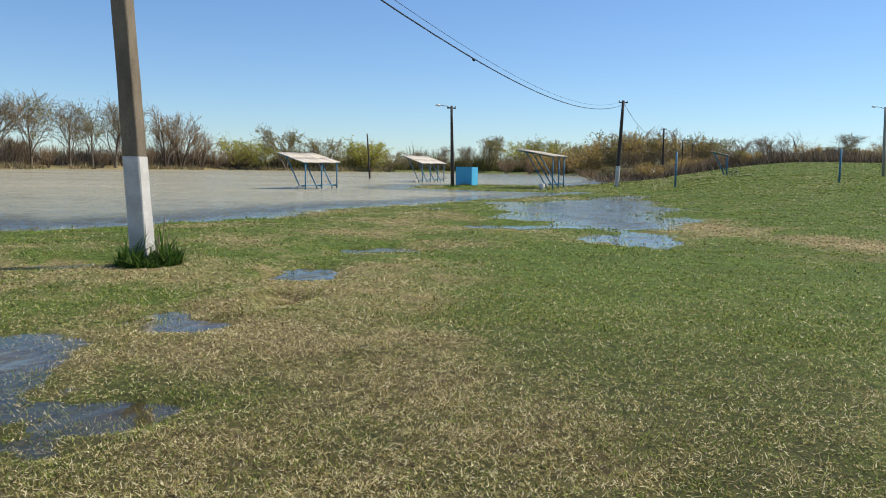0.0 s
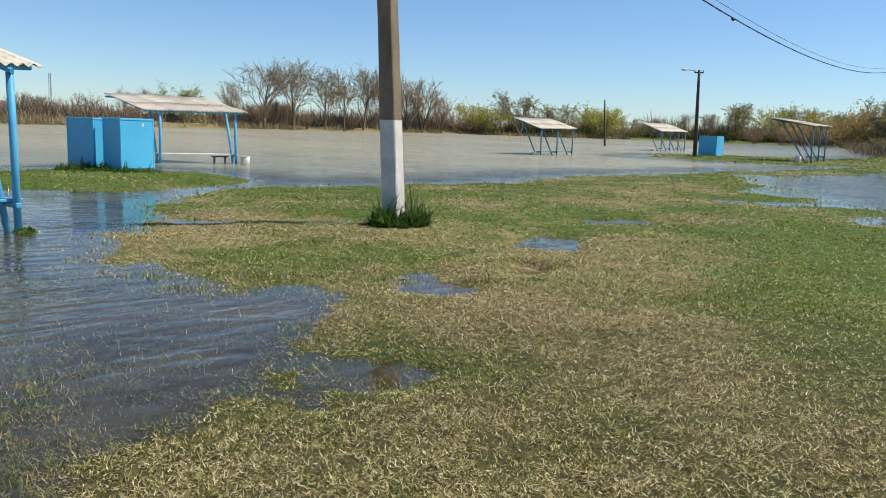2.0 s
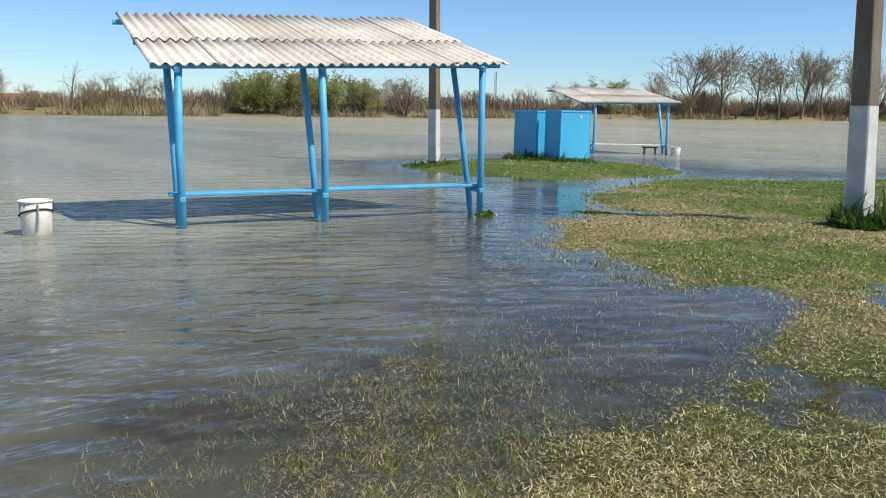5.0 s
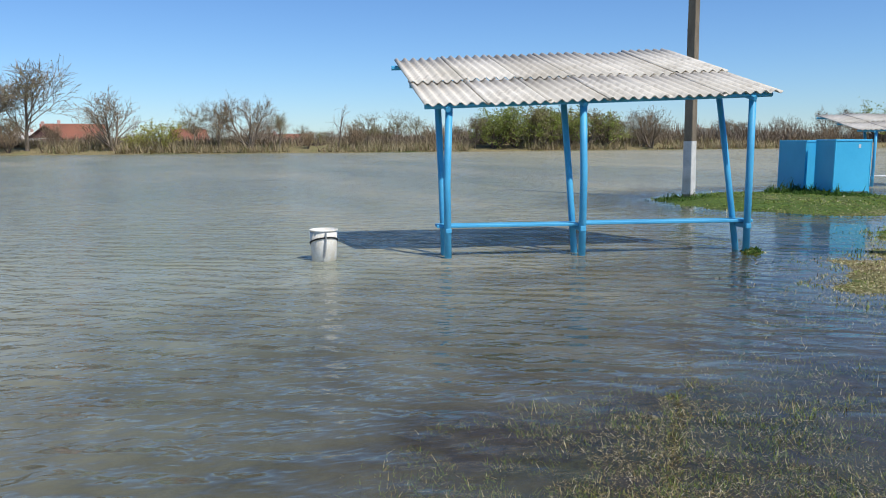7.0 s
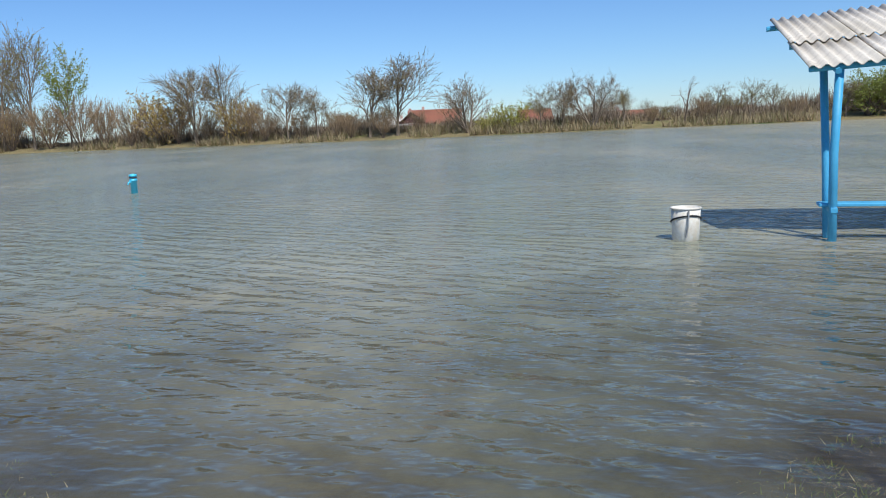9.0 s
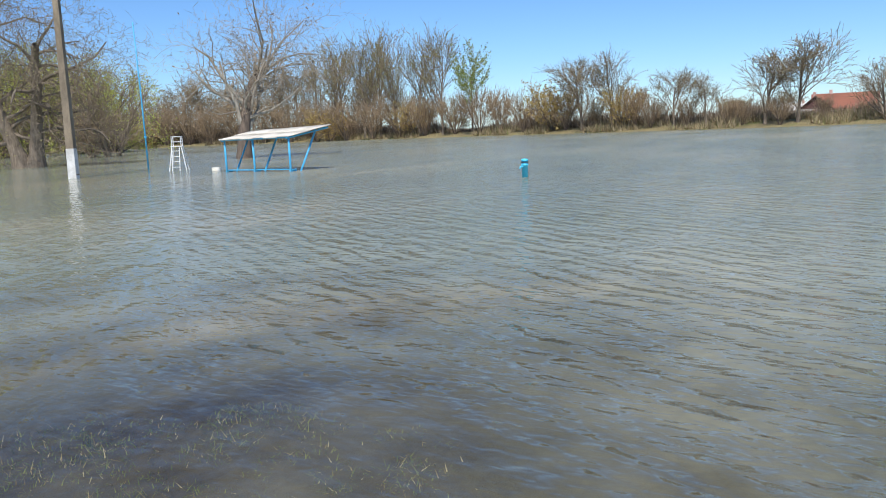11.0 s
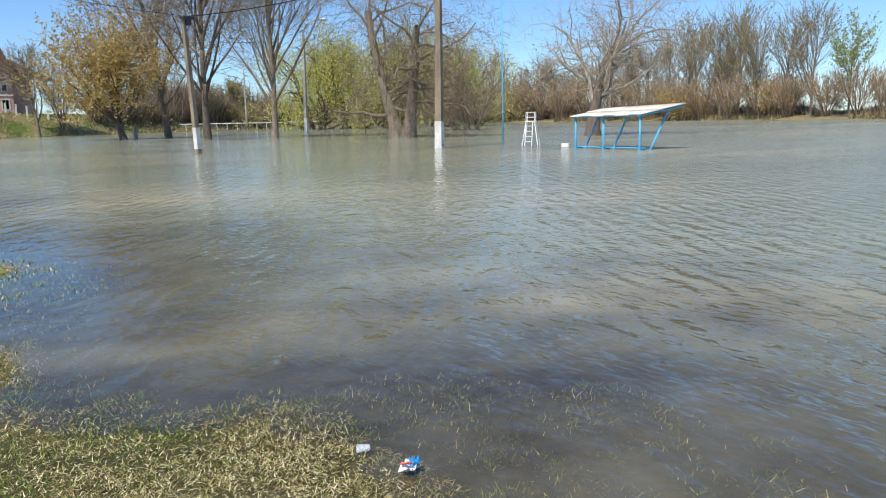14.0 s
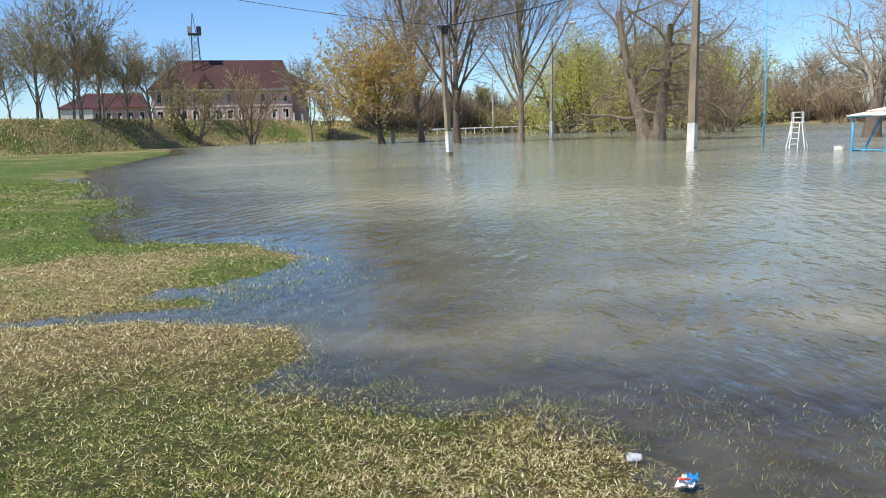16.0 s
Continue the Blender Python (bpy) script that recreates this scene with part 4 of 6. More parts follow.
seed = 0
for k, wide, rows in (
        ("green_shrub", 1.1, [(-30, 277, 10.2), (32, 332, 13.1), (49, 330, 11.9), (-68, 246, 9.6), (-63, 249, 8.8), (-31, 276, 10.4), (-109, 8, 3.8), (-109, 5, 2.3)]),
        ("olive_willow", 1.25, [(-23, 290, 7.4), (41, 332, 13.7), (58, 329, 12.5), (18, 330, 14.5), (-54, 254, 13.5), (-43, 259, 10.3), (-102, 60, 6.4), (-101, 69, 6.0)]),
        ("bare_tree", 1.2, [(-12, 309, 8.0), (-3, 318, 9.7), (8, 324, 10.1), (-17, 300, 6.2), (-93, 157, 14.4), (-89, 180, 14.9), (-85, 195, 16.1), (-111, -8, 10.9), (-127, -42, 11.9), (-124, -36, 11.8),
                            (-118, -25, 8.3), (-115, -20, 7.4), (-112, -12, 9.5), (-108, 15, 6.4), (-103, 51, 4.7), (-101, 73, 5.0)]),
        ("budding_tree", 1.25, [(-91, 167, 16.1), (-87, 187, 16.3), (-83, 202, 14.2), (-108, 12, 5.9), (-107, 23, 5.0), (-104, 39, 5.3), (-104, 42, 4.5), (-105, 35, 4.9)]),
        ("dark_tree", 1.05, [(-80, 216, 16.0), (-78, 223, 15.3), (-75, 232, 11.6), (-97, 150, 9.0)]),
        ("round_tree", 1.15, [(-100, 81, 6.0), (-110, 2, 7.4), (-108, 19, 7.0), (-101, 80, 5.2), (-124, 119, 4.8), (-121, 132, 5.4), (-119, 145, 7.1)]),
        ("green_willow", 1.25, [(-103, 55, 5.7), (-103, 58, 6.4), (-102, 62, 5.8), (-101, 66, 6.1), (-103, 54, 5.5), (-101, 64, 5.6), (-101, 73, 5.2), (-99, 133, 7.2)]),
        ("dead_tree", 1.0, [(-106, 31, 6.4), (-99, 138, 8.6)]),
        ("brown_shrub", 1.0, [(-72, 239, 6.0), (-93, 154, 5.4), (-95, 144, 3.6), (-138, -62, 8.4), (-135, -56, 7.1), (-122, -32, 6.5), (-120, -29, 4.9), (-117, -23, 4.4), (-114, -17, 4.0), (-113, -15, 3.6),
                              (-130, -46, 6.8), (-111, -5, 3.4), (-110, -10, 4.2), (-105, 33, 3.6), (-104, 45, 3.2), (-82, 208, 5.5), (-86, 190, 5.0), (-90, 172, 5.0), (-70, 244, 5.0), (-99, 127, 4.4), (-99, 120, 3.0),
                              (-127, -40, 5.5), (-141, -68, 9.0), (-107, 27, 2.6), (-3, 322, 5.5), (-12, 312, 4.5)]),
        ("ochre_shrub", 1.0, [(-132, -49, 8.4), (-123, -34, 6.6), (54, 264, 13.5), (66, 262, 14.5), (80, 258, 11.5)]),
        ("poplar", 1.0, [(-162, -116, 25.4), (-158, -107, 23.9), (-156, -101, 25.3), (-152, -94, 20.8), (-148, -86, 21.0), (-146, -79, 22.3), (-168, -129, 22.8), (-166, -122, 23.3)]),
        ("green_poplar", 1.0, [(-142, -70, 18.1)])):
    for x, y, tall in rows:
        seed += 1
        plant(k, x, y, tall, wide * (0.9 + 0.2 * ((seed * 0.618) % 1)), seed)
# the wood across the river and the thicket behind the plane tree
for k, rows in (("olive_willow", [(60, 263, 14.8), (73, 260, 13.6), (48, 268, 10.5), (85, 256, 10.3), (90, 262, 11)]),
                ("brown_shrub", [(57, 258, 9), (70, 255, 9), (77, 250, 8), (40, 275, 8), (30, 290, 7.5), (22, 300, 7), (63, 256, 8.5), (84, 250, 8)]),
                ("dark_tree", [(62, 275, 17), (76, 272, 16)]),
                ("ochre_shrub", [(45, 262, 9.5), (36, 280, 9)])):
    for x, y, tall in rows:
        seed += 1
        plant(k, x, y, tall, 1.35, seed)
for k, rows in (("bare_tree", [(-179, -190, 18), (-178, -180, 20), (-176, -168, 17.5), (-173, -149, 18.8), (-171, -139, 19.4), (-163, -113, 14.1)]),
                ("brown_shrub", [(-176, -195, 13), (-175, -184, 13), (-172, -172, 12), (-171, -160, 13), (-168, -148, 12), (-165, -136, 11.5), (-161, -124, 11), (-157, -112, 10), (-154, -102, 9), (-151, -93, 10), (-147, -84, 9), (-144, -75, 8)]),
                ("ochre_shrub", [(-172, -203, 9), (-150, -88, 7), (-158, -118, 8)])):
    for x, y, tall in rows:
        seed += 1
        plant(k, x, y, tall, 1.15, seed)
rg = random.Random(77)
for b in range(118, 142, 2):
    d = np.interp(b, FAR[:, 0], FAR[:, 1]) + rg.uniform(14, 30)
    plant(rg.choice(("bare_tree", "poplar", "budding_tree", "dark_tree")), EYE[0] - d * math.sin(radians(b + rg.uniform(-0.5, 0.5))), EYE[1] + d * math.cos(radians(b)), rg.uniform(10, 17) if b > 120 else 9, rg.uniform(0.9, 1.2), 200 + b)
for i in range(40):
    b = rg.uniform(14, 118)
    d = np.interp(b, FAR[:, 0], FAR[:, 1]) + rg.uniform(6, 22)
    plant(rg.choice(("brown_shrub", "brown_shrub", "olive_willow", "budding_tree", "bare_tree")), EYE[0] - d * math.sin(radians(b)), EYE[1] + d * math.cos(radians(b)), rg.uniform(1.8, 4.0) * d / 120, rg.uniform(1.2, 1.8), 300 + i)
# beyond the meadow
for k, rows in (("round_tree", [(49, 126, 4.4), (52, 124, 4.4)]), ("dead_tree", [(55, 123, 5.2)]), ("bare_tree", [(61, 120, 4.6), (66, 118, 4.5)]),
                ("brown_shrub", [(47, 126, 2.6), (58, 122, 2.4), (63, 119, 2.3), (44, 127, 2.2), (41, 128, 2.0)])):
    for x, y, tall in rows:
        seed += 1
        plant(k, x, y, tall, 1.5, seed)
for i in range(26):
    b = -10.5 - i * 0.85
    d = rg.uniform(124, 142)
    plant(rg.choice(("brown_shrub", "brown_shrub", "ochre_shrub", "olive_willow")), EYE[0] - d * math.sin(radians(b)), EYE[1] + d * math.cos(radians(b)), rg.uniform(1.4, 2.8), rg.uniform(1.3, 1.9), 500 + i)
# on the dyke
for k, rows in (("budding_tree", [(18, -124, 12), (13, -125, 15.8), (7, -131, 11.3), (11, -130, 11.7), (21, -139, 16.1), (25, -128, 12)]),
                ("bare_tree", [(14, -125, 9.5), (4, -136, 9.7), (1, -161, 12.2), (-27, -168, 14.0), (22, -124, 7.5), (30, -135, 12)]),
                ("budding_tree", [(16, -150, 13), (13, -158, 12), (9, -160, 13.5), (19, -148, 12)]), ("olive_willow", [(-3, -146, 8.4)]), ("dark_tree", [(-13, -150, 11.6), (-32, -172, 11)])):
    for x, y, tall in rows:
        seed += 1
        plant(k, x, y, tall * 1.25, 0.95, seed)


# ---- single large trees standing in the flood ----
def big_tree(label, x, y, lines, looks, mesh_args, sink=0.3, category="tree", name="tree", rz=0.0):
    trunk, crown = tree_meshes(name, lines, *looks, **mesh_args)
    ob = thing(name, (x, y, -sink), label, category, rz=rz)
    for nm, me in (("trunk", trunk), ("crown", crown)):
        o = new(nm, me)
        o.parent = ob
    return ob


big_tree("old plane tree with pale spreading limbs standing in the flood", -48.9, -44.9,
         grow(31, 11.5, 0.60, 4, (17, 7, 6, 4), 0.98, droop=0.02, wobble=0.24, bole=0.24, taper=0.48, reach=7.4), ("bark_pale", "twig_pale", "leaf_rust"),
         dict(leaves=1200, leaf_size=0.09, twig_w=0.018, seed=31, wood_levels=3, flare=1.5, foot_bark="bark_brown"), name="plane_tree")
big_tree("huge old twin-stemmed willow with bare crown in the flood", -41.6, -61.8,
         grow(32, 20, 0.60, 4, (12, 7, 6, 5), 1.05, droop=0.03, wobble=0.36, bole=0.22, stems=2, stem_spread=0.24, taper=0.42, reach=7.4), ("bark_grey", "twig_grey", "leaf_olive"),
         dict(leaves=4000, leaf_size=0.07, twig_w=0.024, seed=32, wood_levels=3, flare=2.0), name="old_willow", rz=70)
big_tree("slender bare tree with a crooked trunk in the flood", -35.4, -77.4,
         grow(33, 19, 0.32, 3, (22, 10, 8), 0.55, wobble=0.09, bole=0.25, lean=(-0.06, 0.03)), ("bark_grey", "twig_grey", "leaf_olive"),
         dict(leaves=2500, leaf_size=0.09, twig_w=0.04, seed=33), name="slender_tree")
big_tree("tall bare tree with drooping twigs in the flood", -31.2, -86,
         grow(34, 24, 0.38, 3, (22, 11, 9), 0.6, wobble=0.1, bole=0.2, droop=0.06), ("bark_brown", "twig_grey", "leaf_rust"),
         dict(leaves=2500, leaf_size=0.1, twig_w=0.045, seed=34), name="tall_tree")
big_tree("broad leaning willow with ochre catkins in the flood", -26.5, -102.8,
         grow(35, 6.4, 0.5, 3, (16, 11, 8), 0.8, wobble=0.13, bole=0.4, lean=(0.16, 0), reach=9.0, taper=0.5), ("bark_brown", "twig_brown", "leaf_ochre"),
         dict(leaves=18000, leaf_size=0.17, twig_w=0.04, seed=35), name="ochre_willow")
big_tree("tall bare tree with pale buds behind the ochre willow", -33, -106,
         grow(36, 26, 0.38, 3, (20, 12, 9), 0.6, wobble=0.12, bole=0.15, lean=(0.06, 0)), ("bark_grey", "twig_grey", "leaf_ochre"),
         dict(leaves=5000, leaf_size=0.12, twig_w=0.05, seed=36), name="bare_willow")
for i, (x, y, tall) in enumerate([(-78.6, -151.9, 20.5), (-85, -148.5, 22), (-92.8, -143.7, 21), (-100.5, -138.5, 20), (-106.5, -133.8, 19)]):
    plant("weeping_willow", x, y, tall, 0.85, 80 + i, 0.3)
for i, (x, y, tall) in enumerate([(-92, -138, 13), (-98, -134, 12), (-88, -141, 12), (-103, -128, 9)]):
    plant("round_tree", x, y, tall, 0.95, 100 + i, 0.3)
plant("round_tree", -72, -90, 12.0, 1.0, 110, 0.2)
plant("brown_shrub", -70, -91.6, 7.0, 1.0, 111, 0.2)

rg = random.Random(5)
for i in range(26):
    b = 140 + i * 1.0 + rg.uniform(-0.4, 0.4)
    d = rg.uniform(292, 330) if b < 156 else rg.uniform(215, 250)
    plant(rg.choice(("brown_shrub", "brown_shrub", "olive_willow", "bare_tree", "round_tree")), EYE[0] - d * math.sin(radians(b)), EYE[1] + d * math.cos(radians(b)), rg.uniform(6, 12), rg.uniform(1.2, 1.7), 400 + i)
# reeds and dead grass along the far banks
rng = np.random.RandomState(9)
for name, label, b0, b1, n, rise, mat in (("undergrowth", "tangled brown undergrowth beneath the far trees", 12, 143, 70000, 0.019, "brush"), ("green_undergrowth", "olive thicket in young leaf across the river", -12, 14, 16000, 0.021, "thicket"),
                                          ("dead_brush", "dead brown brush at the foot of the far wood", 138, 168, 26000, 0.020, "brush"), ("hedge_brush", "low brown brush beyond the meadow", -34, -11, 16000, 0.012, "brush")):
    b = rng.uniform(b0, b1, n)
    r = np.interp(b, FAR[:, 0], FAR[:, 1]) + 8 + rng.rand(n) * 16
    rise = np.where((b > 45) & (b < 118), rise * 0.8, np.where(b >= 118, rise * 1.5, rise))
    if name == "hedge_brush":
        r = 122 + rng.rand(n) * 14
    x, y = EYE[0] - r * np.sin(np.radians(b)), EYE[1] + r * np.cos(np.radians(b))
    tall = rise * r * np.clip(0.8 + 1.1 * value_noise(x, y, 7, 3) + 0.8 * value_noise(x, y, 30, 2), 0.25, 1.6)
    blades(name, x, y, rng, tall, 0.0011 * r, np.zeros(n), label, mat, (0.0, 0.75), True)
n = 60000
b = rng.uniform(4, 205, n)
foot = np.interp(b, FAR[:, 0], FAR[:, 1])
r = foot + rng.rand(n) ** 1.5 * 12 + 0.5
x, y = EYE[0] - r * np.sin(np.radians(b)), EYE[1] + r * np.cos(np.radians(b))
keep = value_noise(x, y, 9, 2) > -0.12
x, y, b, r = x[keep], y[keep], b[keep], r[keep]
blades("reeds", x, y, rng, np.where(b > 155, 0.7, 1.25) * (1 + 0.6 * value_noise(x, y, 12, 2)), 0.0009 * r, np.full(len(x), 0.3), "dry reeds and dead grass along the far bank", "reed", (0, 0.9), True)

n = 50000
b = rng.uniform(150, 222, n)
foot = np.interp(b, FAR[:, 0], FAR[:, 1])
r = foot + rng.rand(n) * 22
x, y = EYE[0] - r * np.sin(np.radians(b)), EYE[1] + r * np.cos(np.radians(b))
blades("dyke_grass", x, y, rng, 0.22 * (1 + 0.9 * value_noise(x, y, 7, 2)), 0.0011 * r, np.clip(0.26 + 1.1 * value_noise(x, y, 10, 3), 0, 1), "rough grass in straw and green on the dyke", "blades", (0, 0.9), True)


# ---- poles and wires ----
def square_pole(place, top, w0, w1, band, label, rz, stain=0.0, shaft="concrete"):
    """A tapering square concrete pole with chamfered corners and a whitewashed foot."""
    base, tip = Vector(place), Vector(top)
    ob = thing("concrete_pole", place, label, "utility pole", rz=rz)
    turn = Matrix.Rotation(radians(-rz), 4, "Z")
    lean = turn @ (tip - base)

    def prism(s0, s1, grow_by, rows=10):
        vs, fs = [], []
        rg = random.Random(int(s0 * 10) + 5)
        for i in range(rows + 1):
            s = s0 + (s1 - s0) * i / rows
            w = (w0 + (w1 - w0) * s) / 2 + grow_by
            c = lean * s
            k = w * 0.90
            ring = [(w, -k), (w, k), (k, w), (-k, w), (-w, k), (-w, -k), (-k, -w), (k, -w)]
            vs += [(c.x + px + rg.uniform(-0.004, 0.004), c.y + py + rg.uniform(-0.004, 0.004), c.z) for px, py in ring]
        for i in range(rows):
            for k in range(8):
                a, b2 = i * 8 + k, i * 8 + (k + 1) % 8
                fs.append((a, b2, b2 + 8, a + 8))
        fs += [tuple(range(7, -1, -1)), tuple(range(rows * 8, rows * 8 + 8))]
        return vs, fs

    h = lean.z
    part("shaft", prism(-0.06, 1, 0, 24), M[shaft], ob)
    if band:
        part("whitewashed_foot", prism(0.0 + stain / h, band / h, 0.005, 6), M["whitewash"], ob, "flaking whitewash on the pole's foot")
    return ob


def crossarm(ob, h, width, rz, y=0.0, mat="old_wood", x=0.0):
    m = Matrix.Translation((x, y, h)) @ pose(0, 0, 0, 0, 0, rz)
    arm = part("crossarm", moved(box((-width / 2, -0.05, -0.05), (width / 2, 0.05, 0.05), 0.01), m), M[mat], ob)
    for s in (-0.45, 0.45):
        part("insulator", moved(lathe([(0.0, 0.05), (0.035, 0.05), (0.05, 0.1), (0.03, 0.13), (0.045, 0.16), (0.0, 0.2)], 8), m @ Matrix.Translation((s * width, 0, 0))), M["porcelain"], arm, smooth=True)


def round_pole(place, top, r0, r1, label, lamp=0.0, arm=0.0, rz=0.0, band=0.0, mat="old_wood"):
    base, tip = Vector(place), Vector(top)
    ob = thing("utility_pole", place, label, "utility pole", group="poles along the shore")
    d = tip - base
    part("shaft", tube([Vector((0, 0, -0.4)), d * 0.25, d * 0.5, d * 0.75, d], [r0 * 1.05, r0, r0 * 0.65 + r1 * 0.35, r0 * 0.3 + r1 * 0.7, r1], 10), M[mat], ob, smooth=True)
    if band:
        part("whitewashed_foot", tube([Vector((0, 0, -0.1)), d * (band / d.length)], [r0 * 1.04 + 0.006, r0 * 1.02 + 0.006], 10), M["whitewash"], ob, "whitewashed foot")
    if arm:
        crossarm(ob, d.z - 0.18, arm, rz, d.y, x=d.x)
    if lamp:
        a = radians(lamp)
        o = Vector((math.cos(a), math.sin(a), 0))
        p = d - Vector((0, 0, 0.25))
        br = part("lamp_bracket", tube([p, p + o * 0.35 + Vector((0, 0, 0.22)), p + o * 1.0 + Vector((0, 0, 0.3))], 0.03, 6), M["grey_metal"], ob)
        head = lathe([(0.0, 0.12), (0.07, 0.1), (0.16, 0.0), (0.13, -0.06), (0.0, -0.08)], 10)
        part("lamp_head", moved(head, Matrix.Translation(p + o * 1.1 + Vector((0, 0, 0.28))) @ Matrix.Diagonal((1.6, 1.1, 1, 1))), M["lamp_glass"], br, "pale street lamp head", True)
    return ob


POLE_1 = (-4.57, 11.38, 0.07)
pole_1 = square_pole(POLE_1, (-4.95, 11.15, 8.2), 0.265, 0.20, 1.64, "leaning square concrete pole with whitewashed foot in the grass", -8)
pole_2 = square_pole((-16.75, 14.35, 0.05), (-17.05, 14.5, 8.6), 0.25, 0.20, 1.50, "square concrete pole with white band beside the blue cabins", 20, stain=0.1)
lamp_pole = round_pole((0.24, 64.0, 0.1), (0.03, 64.0, 6.75), 0.16, 0.10, "dark wooden lamp post on the grassy islet", lamp=178, arm=0.7, rz=10)
round_pole((16.08, 74.28, 0.12), (16.4, 74.25, 8.34), 0.20, 0.13, "dark leaning wooden pole with crossarm on the shore", arm=0.95, rz=15, band=2.0)
for (x, y, z), h in (((36.6, 133.0, 0.6), 9.1), ((54.6, 182, 0.9), 9.3), ((70.1, 224.3, 1.2), 9.7), ((89, 276, 1.6), 10.0), ((101, 318, 1.8), 10.2)):
    round_pole((x, y, z), (x - 0.1, y, h), 0.2, 0.13, "far wooden pole in the row along the shore", arm=1.0, rz=15)
round_pole((44.96, 80.3, 2.0), (44.7, 80.4, 8.66), 0.16, 0.1, "grey pole with a lamp at the edge of the meadow", lamp=170, mat="concrete_grey")
round_pole((-11.35, 109.4, -0.4), (-11.8, 109.4, 6.3), 0.14, 0.09, "thin bare wooden pole standing out in the river")
pole_3 = square_pole((-15.8, -43.9, -0.1), (-15.45, -43.75, 7.35), 0.30, 0.2, 1.55, "concrete pole with metal cap standing in the flood", 20, stain=0.35)
part("cap", moved(box((-0.42, -0.2, 7.3), (0.42, 0.2, 7.42), 0.02), pose(0.2, 0.1, 0.1, 0, 0, 10)), M["dark_metal"], pole_3, "dark crossarm plate")
part("clamp", moved(box((-0.16, -0.16, 6.95), (0.16, 0.16, 7.3), 0.02), pose(0.2, 0.1, 0.1, 0, 0, 10)), M["dark_metal"], pole_3)
pole_4 = square_pole((-26.7, -35.8, -0.1), (-26.75, -35.6, 10.4), 0.42, 0.26, 1.6, "tall concrete pole with whitewashed foot in the flood", 30)
street = square_pole((-46.4, -92.2, -0.1), (-46.6, -92.2, 12.2), 0.42, 0.26, 2.3, "tall concrete street lamp standing in the flood", 30, shaft="concrete_grey")
arm = part("lamp_bracket", tube([(-0.2, 0, 11.0), (-0.2, 0, 12.6), (-0.5, 0.35, 13.9), (-1.2, 1.0, 14.5), (-1.9, 1.6, 14.65)], 0.095, 6), M["grey_metal"], street)
part("lamp_head", moved(lathe([(0, 0.12), (0.25, 0.06), (0.3, 0), (0.2, -0.1), (0, -0.12)], 10), Matrix.Translation((-2.2, 1.9, 14.65)) @ Matrix.Diagonal((2.4, 2.0, 1.8, 1))), M["lamp_glass"], arm, "pale street lamp head", True)
round_pole((-70, -170, 1.0), (-70, -170, 13.5), 0.22, 0.14, "far thin grey pole by the road", mat="concrete_grey")


def wire(a, b, sag, r, label):
    ob = new("overhead_wire", mesh_of("overhead_wire", *tube(sagging(a, b, sag), r, 5, False), M["wire"]))
    return tagged(ob, label, "cable", "overhead wires")


wire((16.15, 74.1, 7.85), (-4.90, 11.25, 6.57), 1.71, 0.022, "black overhead cable sagging between two poles")
wire((16.0, 74.1, 8.15), (-5.15, 11.25, 7.0), 1.75, 0.008, "thin overhead wire beside the thick cable")
tagged(new("cable_joint", mesh_of("cable_joint", *moved(lathe([(0, -0.14), (0.035, -0.1), (0.05, 0), (0.035, 0.1), (0, 0.14)], 8), pose(0.78, 28.25, 5.53, 84, 0, -18)), M["wire"])), "black joint on the overhead cable", "cable joint")
wire((16.4, 74.3, 8.2), (36.5, 133, 8.9), 1.9, 0.02, "overhead cable running on along the shore")
wire((-15.4, -43.7, 7.4), (-26.75, -35.6, 10.2), 0.5, 0.03, "black overhead cable sagging between two poles")
wire((-26.8, -35.6, 10.2), (-46.6, -92, 12), 0.9, 0.012, "thin overhead wire to the street lamp")
wire((-15.4, -43.7, 7.45), (8, -41, 10.5), 0.5, 0.014, "thin overhead wire above the flood")


# ---- beach shelters ----
def roof_sheet(corner, wave=0.147, amp=0.024, n_waves=6, thick=0.012, rows=2):
    """A corrugated sheet over a bilinear patch: corner(s, t) gives a point."""
    seg = n_waves * 6
    vs, fs = [], []
    for layer in (0, 1):
        for j in range(rows + 1):
            for i in range(seg + 1):
                s = i / seg
                p = corner(s, j / rows)
                vs.append((p[0], p[1], p[2] + amp * math.sin(2 * math.pi * n_waves * s) - layer * thick))
    w = seg + 1
    k = w * (rows + 1)
    for j in range(rows):
        for i in range(seg):
            a = j * w + i
            fs.append((a, a + 1, a + w + 1, a + w))
            fs.append((k + a + w, k + a + w + 1, k + a + 1, k + a))
    for i in range(seg):
        fs.append((k + i, k + i + 1, i + 1, i))
        a = rows * w + i
        fs.append((a, a + 1, k + a + 1, k + a))
    for j in range(rows):
        a, b2 = j * w, (j + 1) * w
        fs.append((a, b2, k + b2, k + a))
        a, b2 = j * w + seg, (j + 1) * w + seg
        fs.append((k + a, k + b2, b2, a))
    return vs, fs


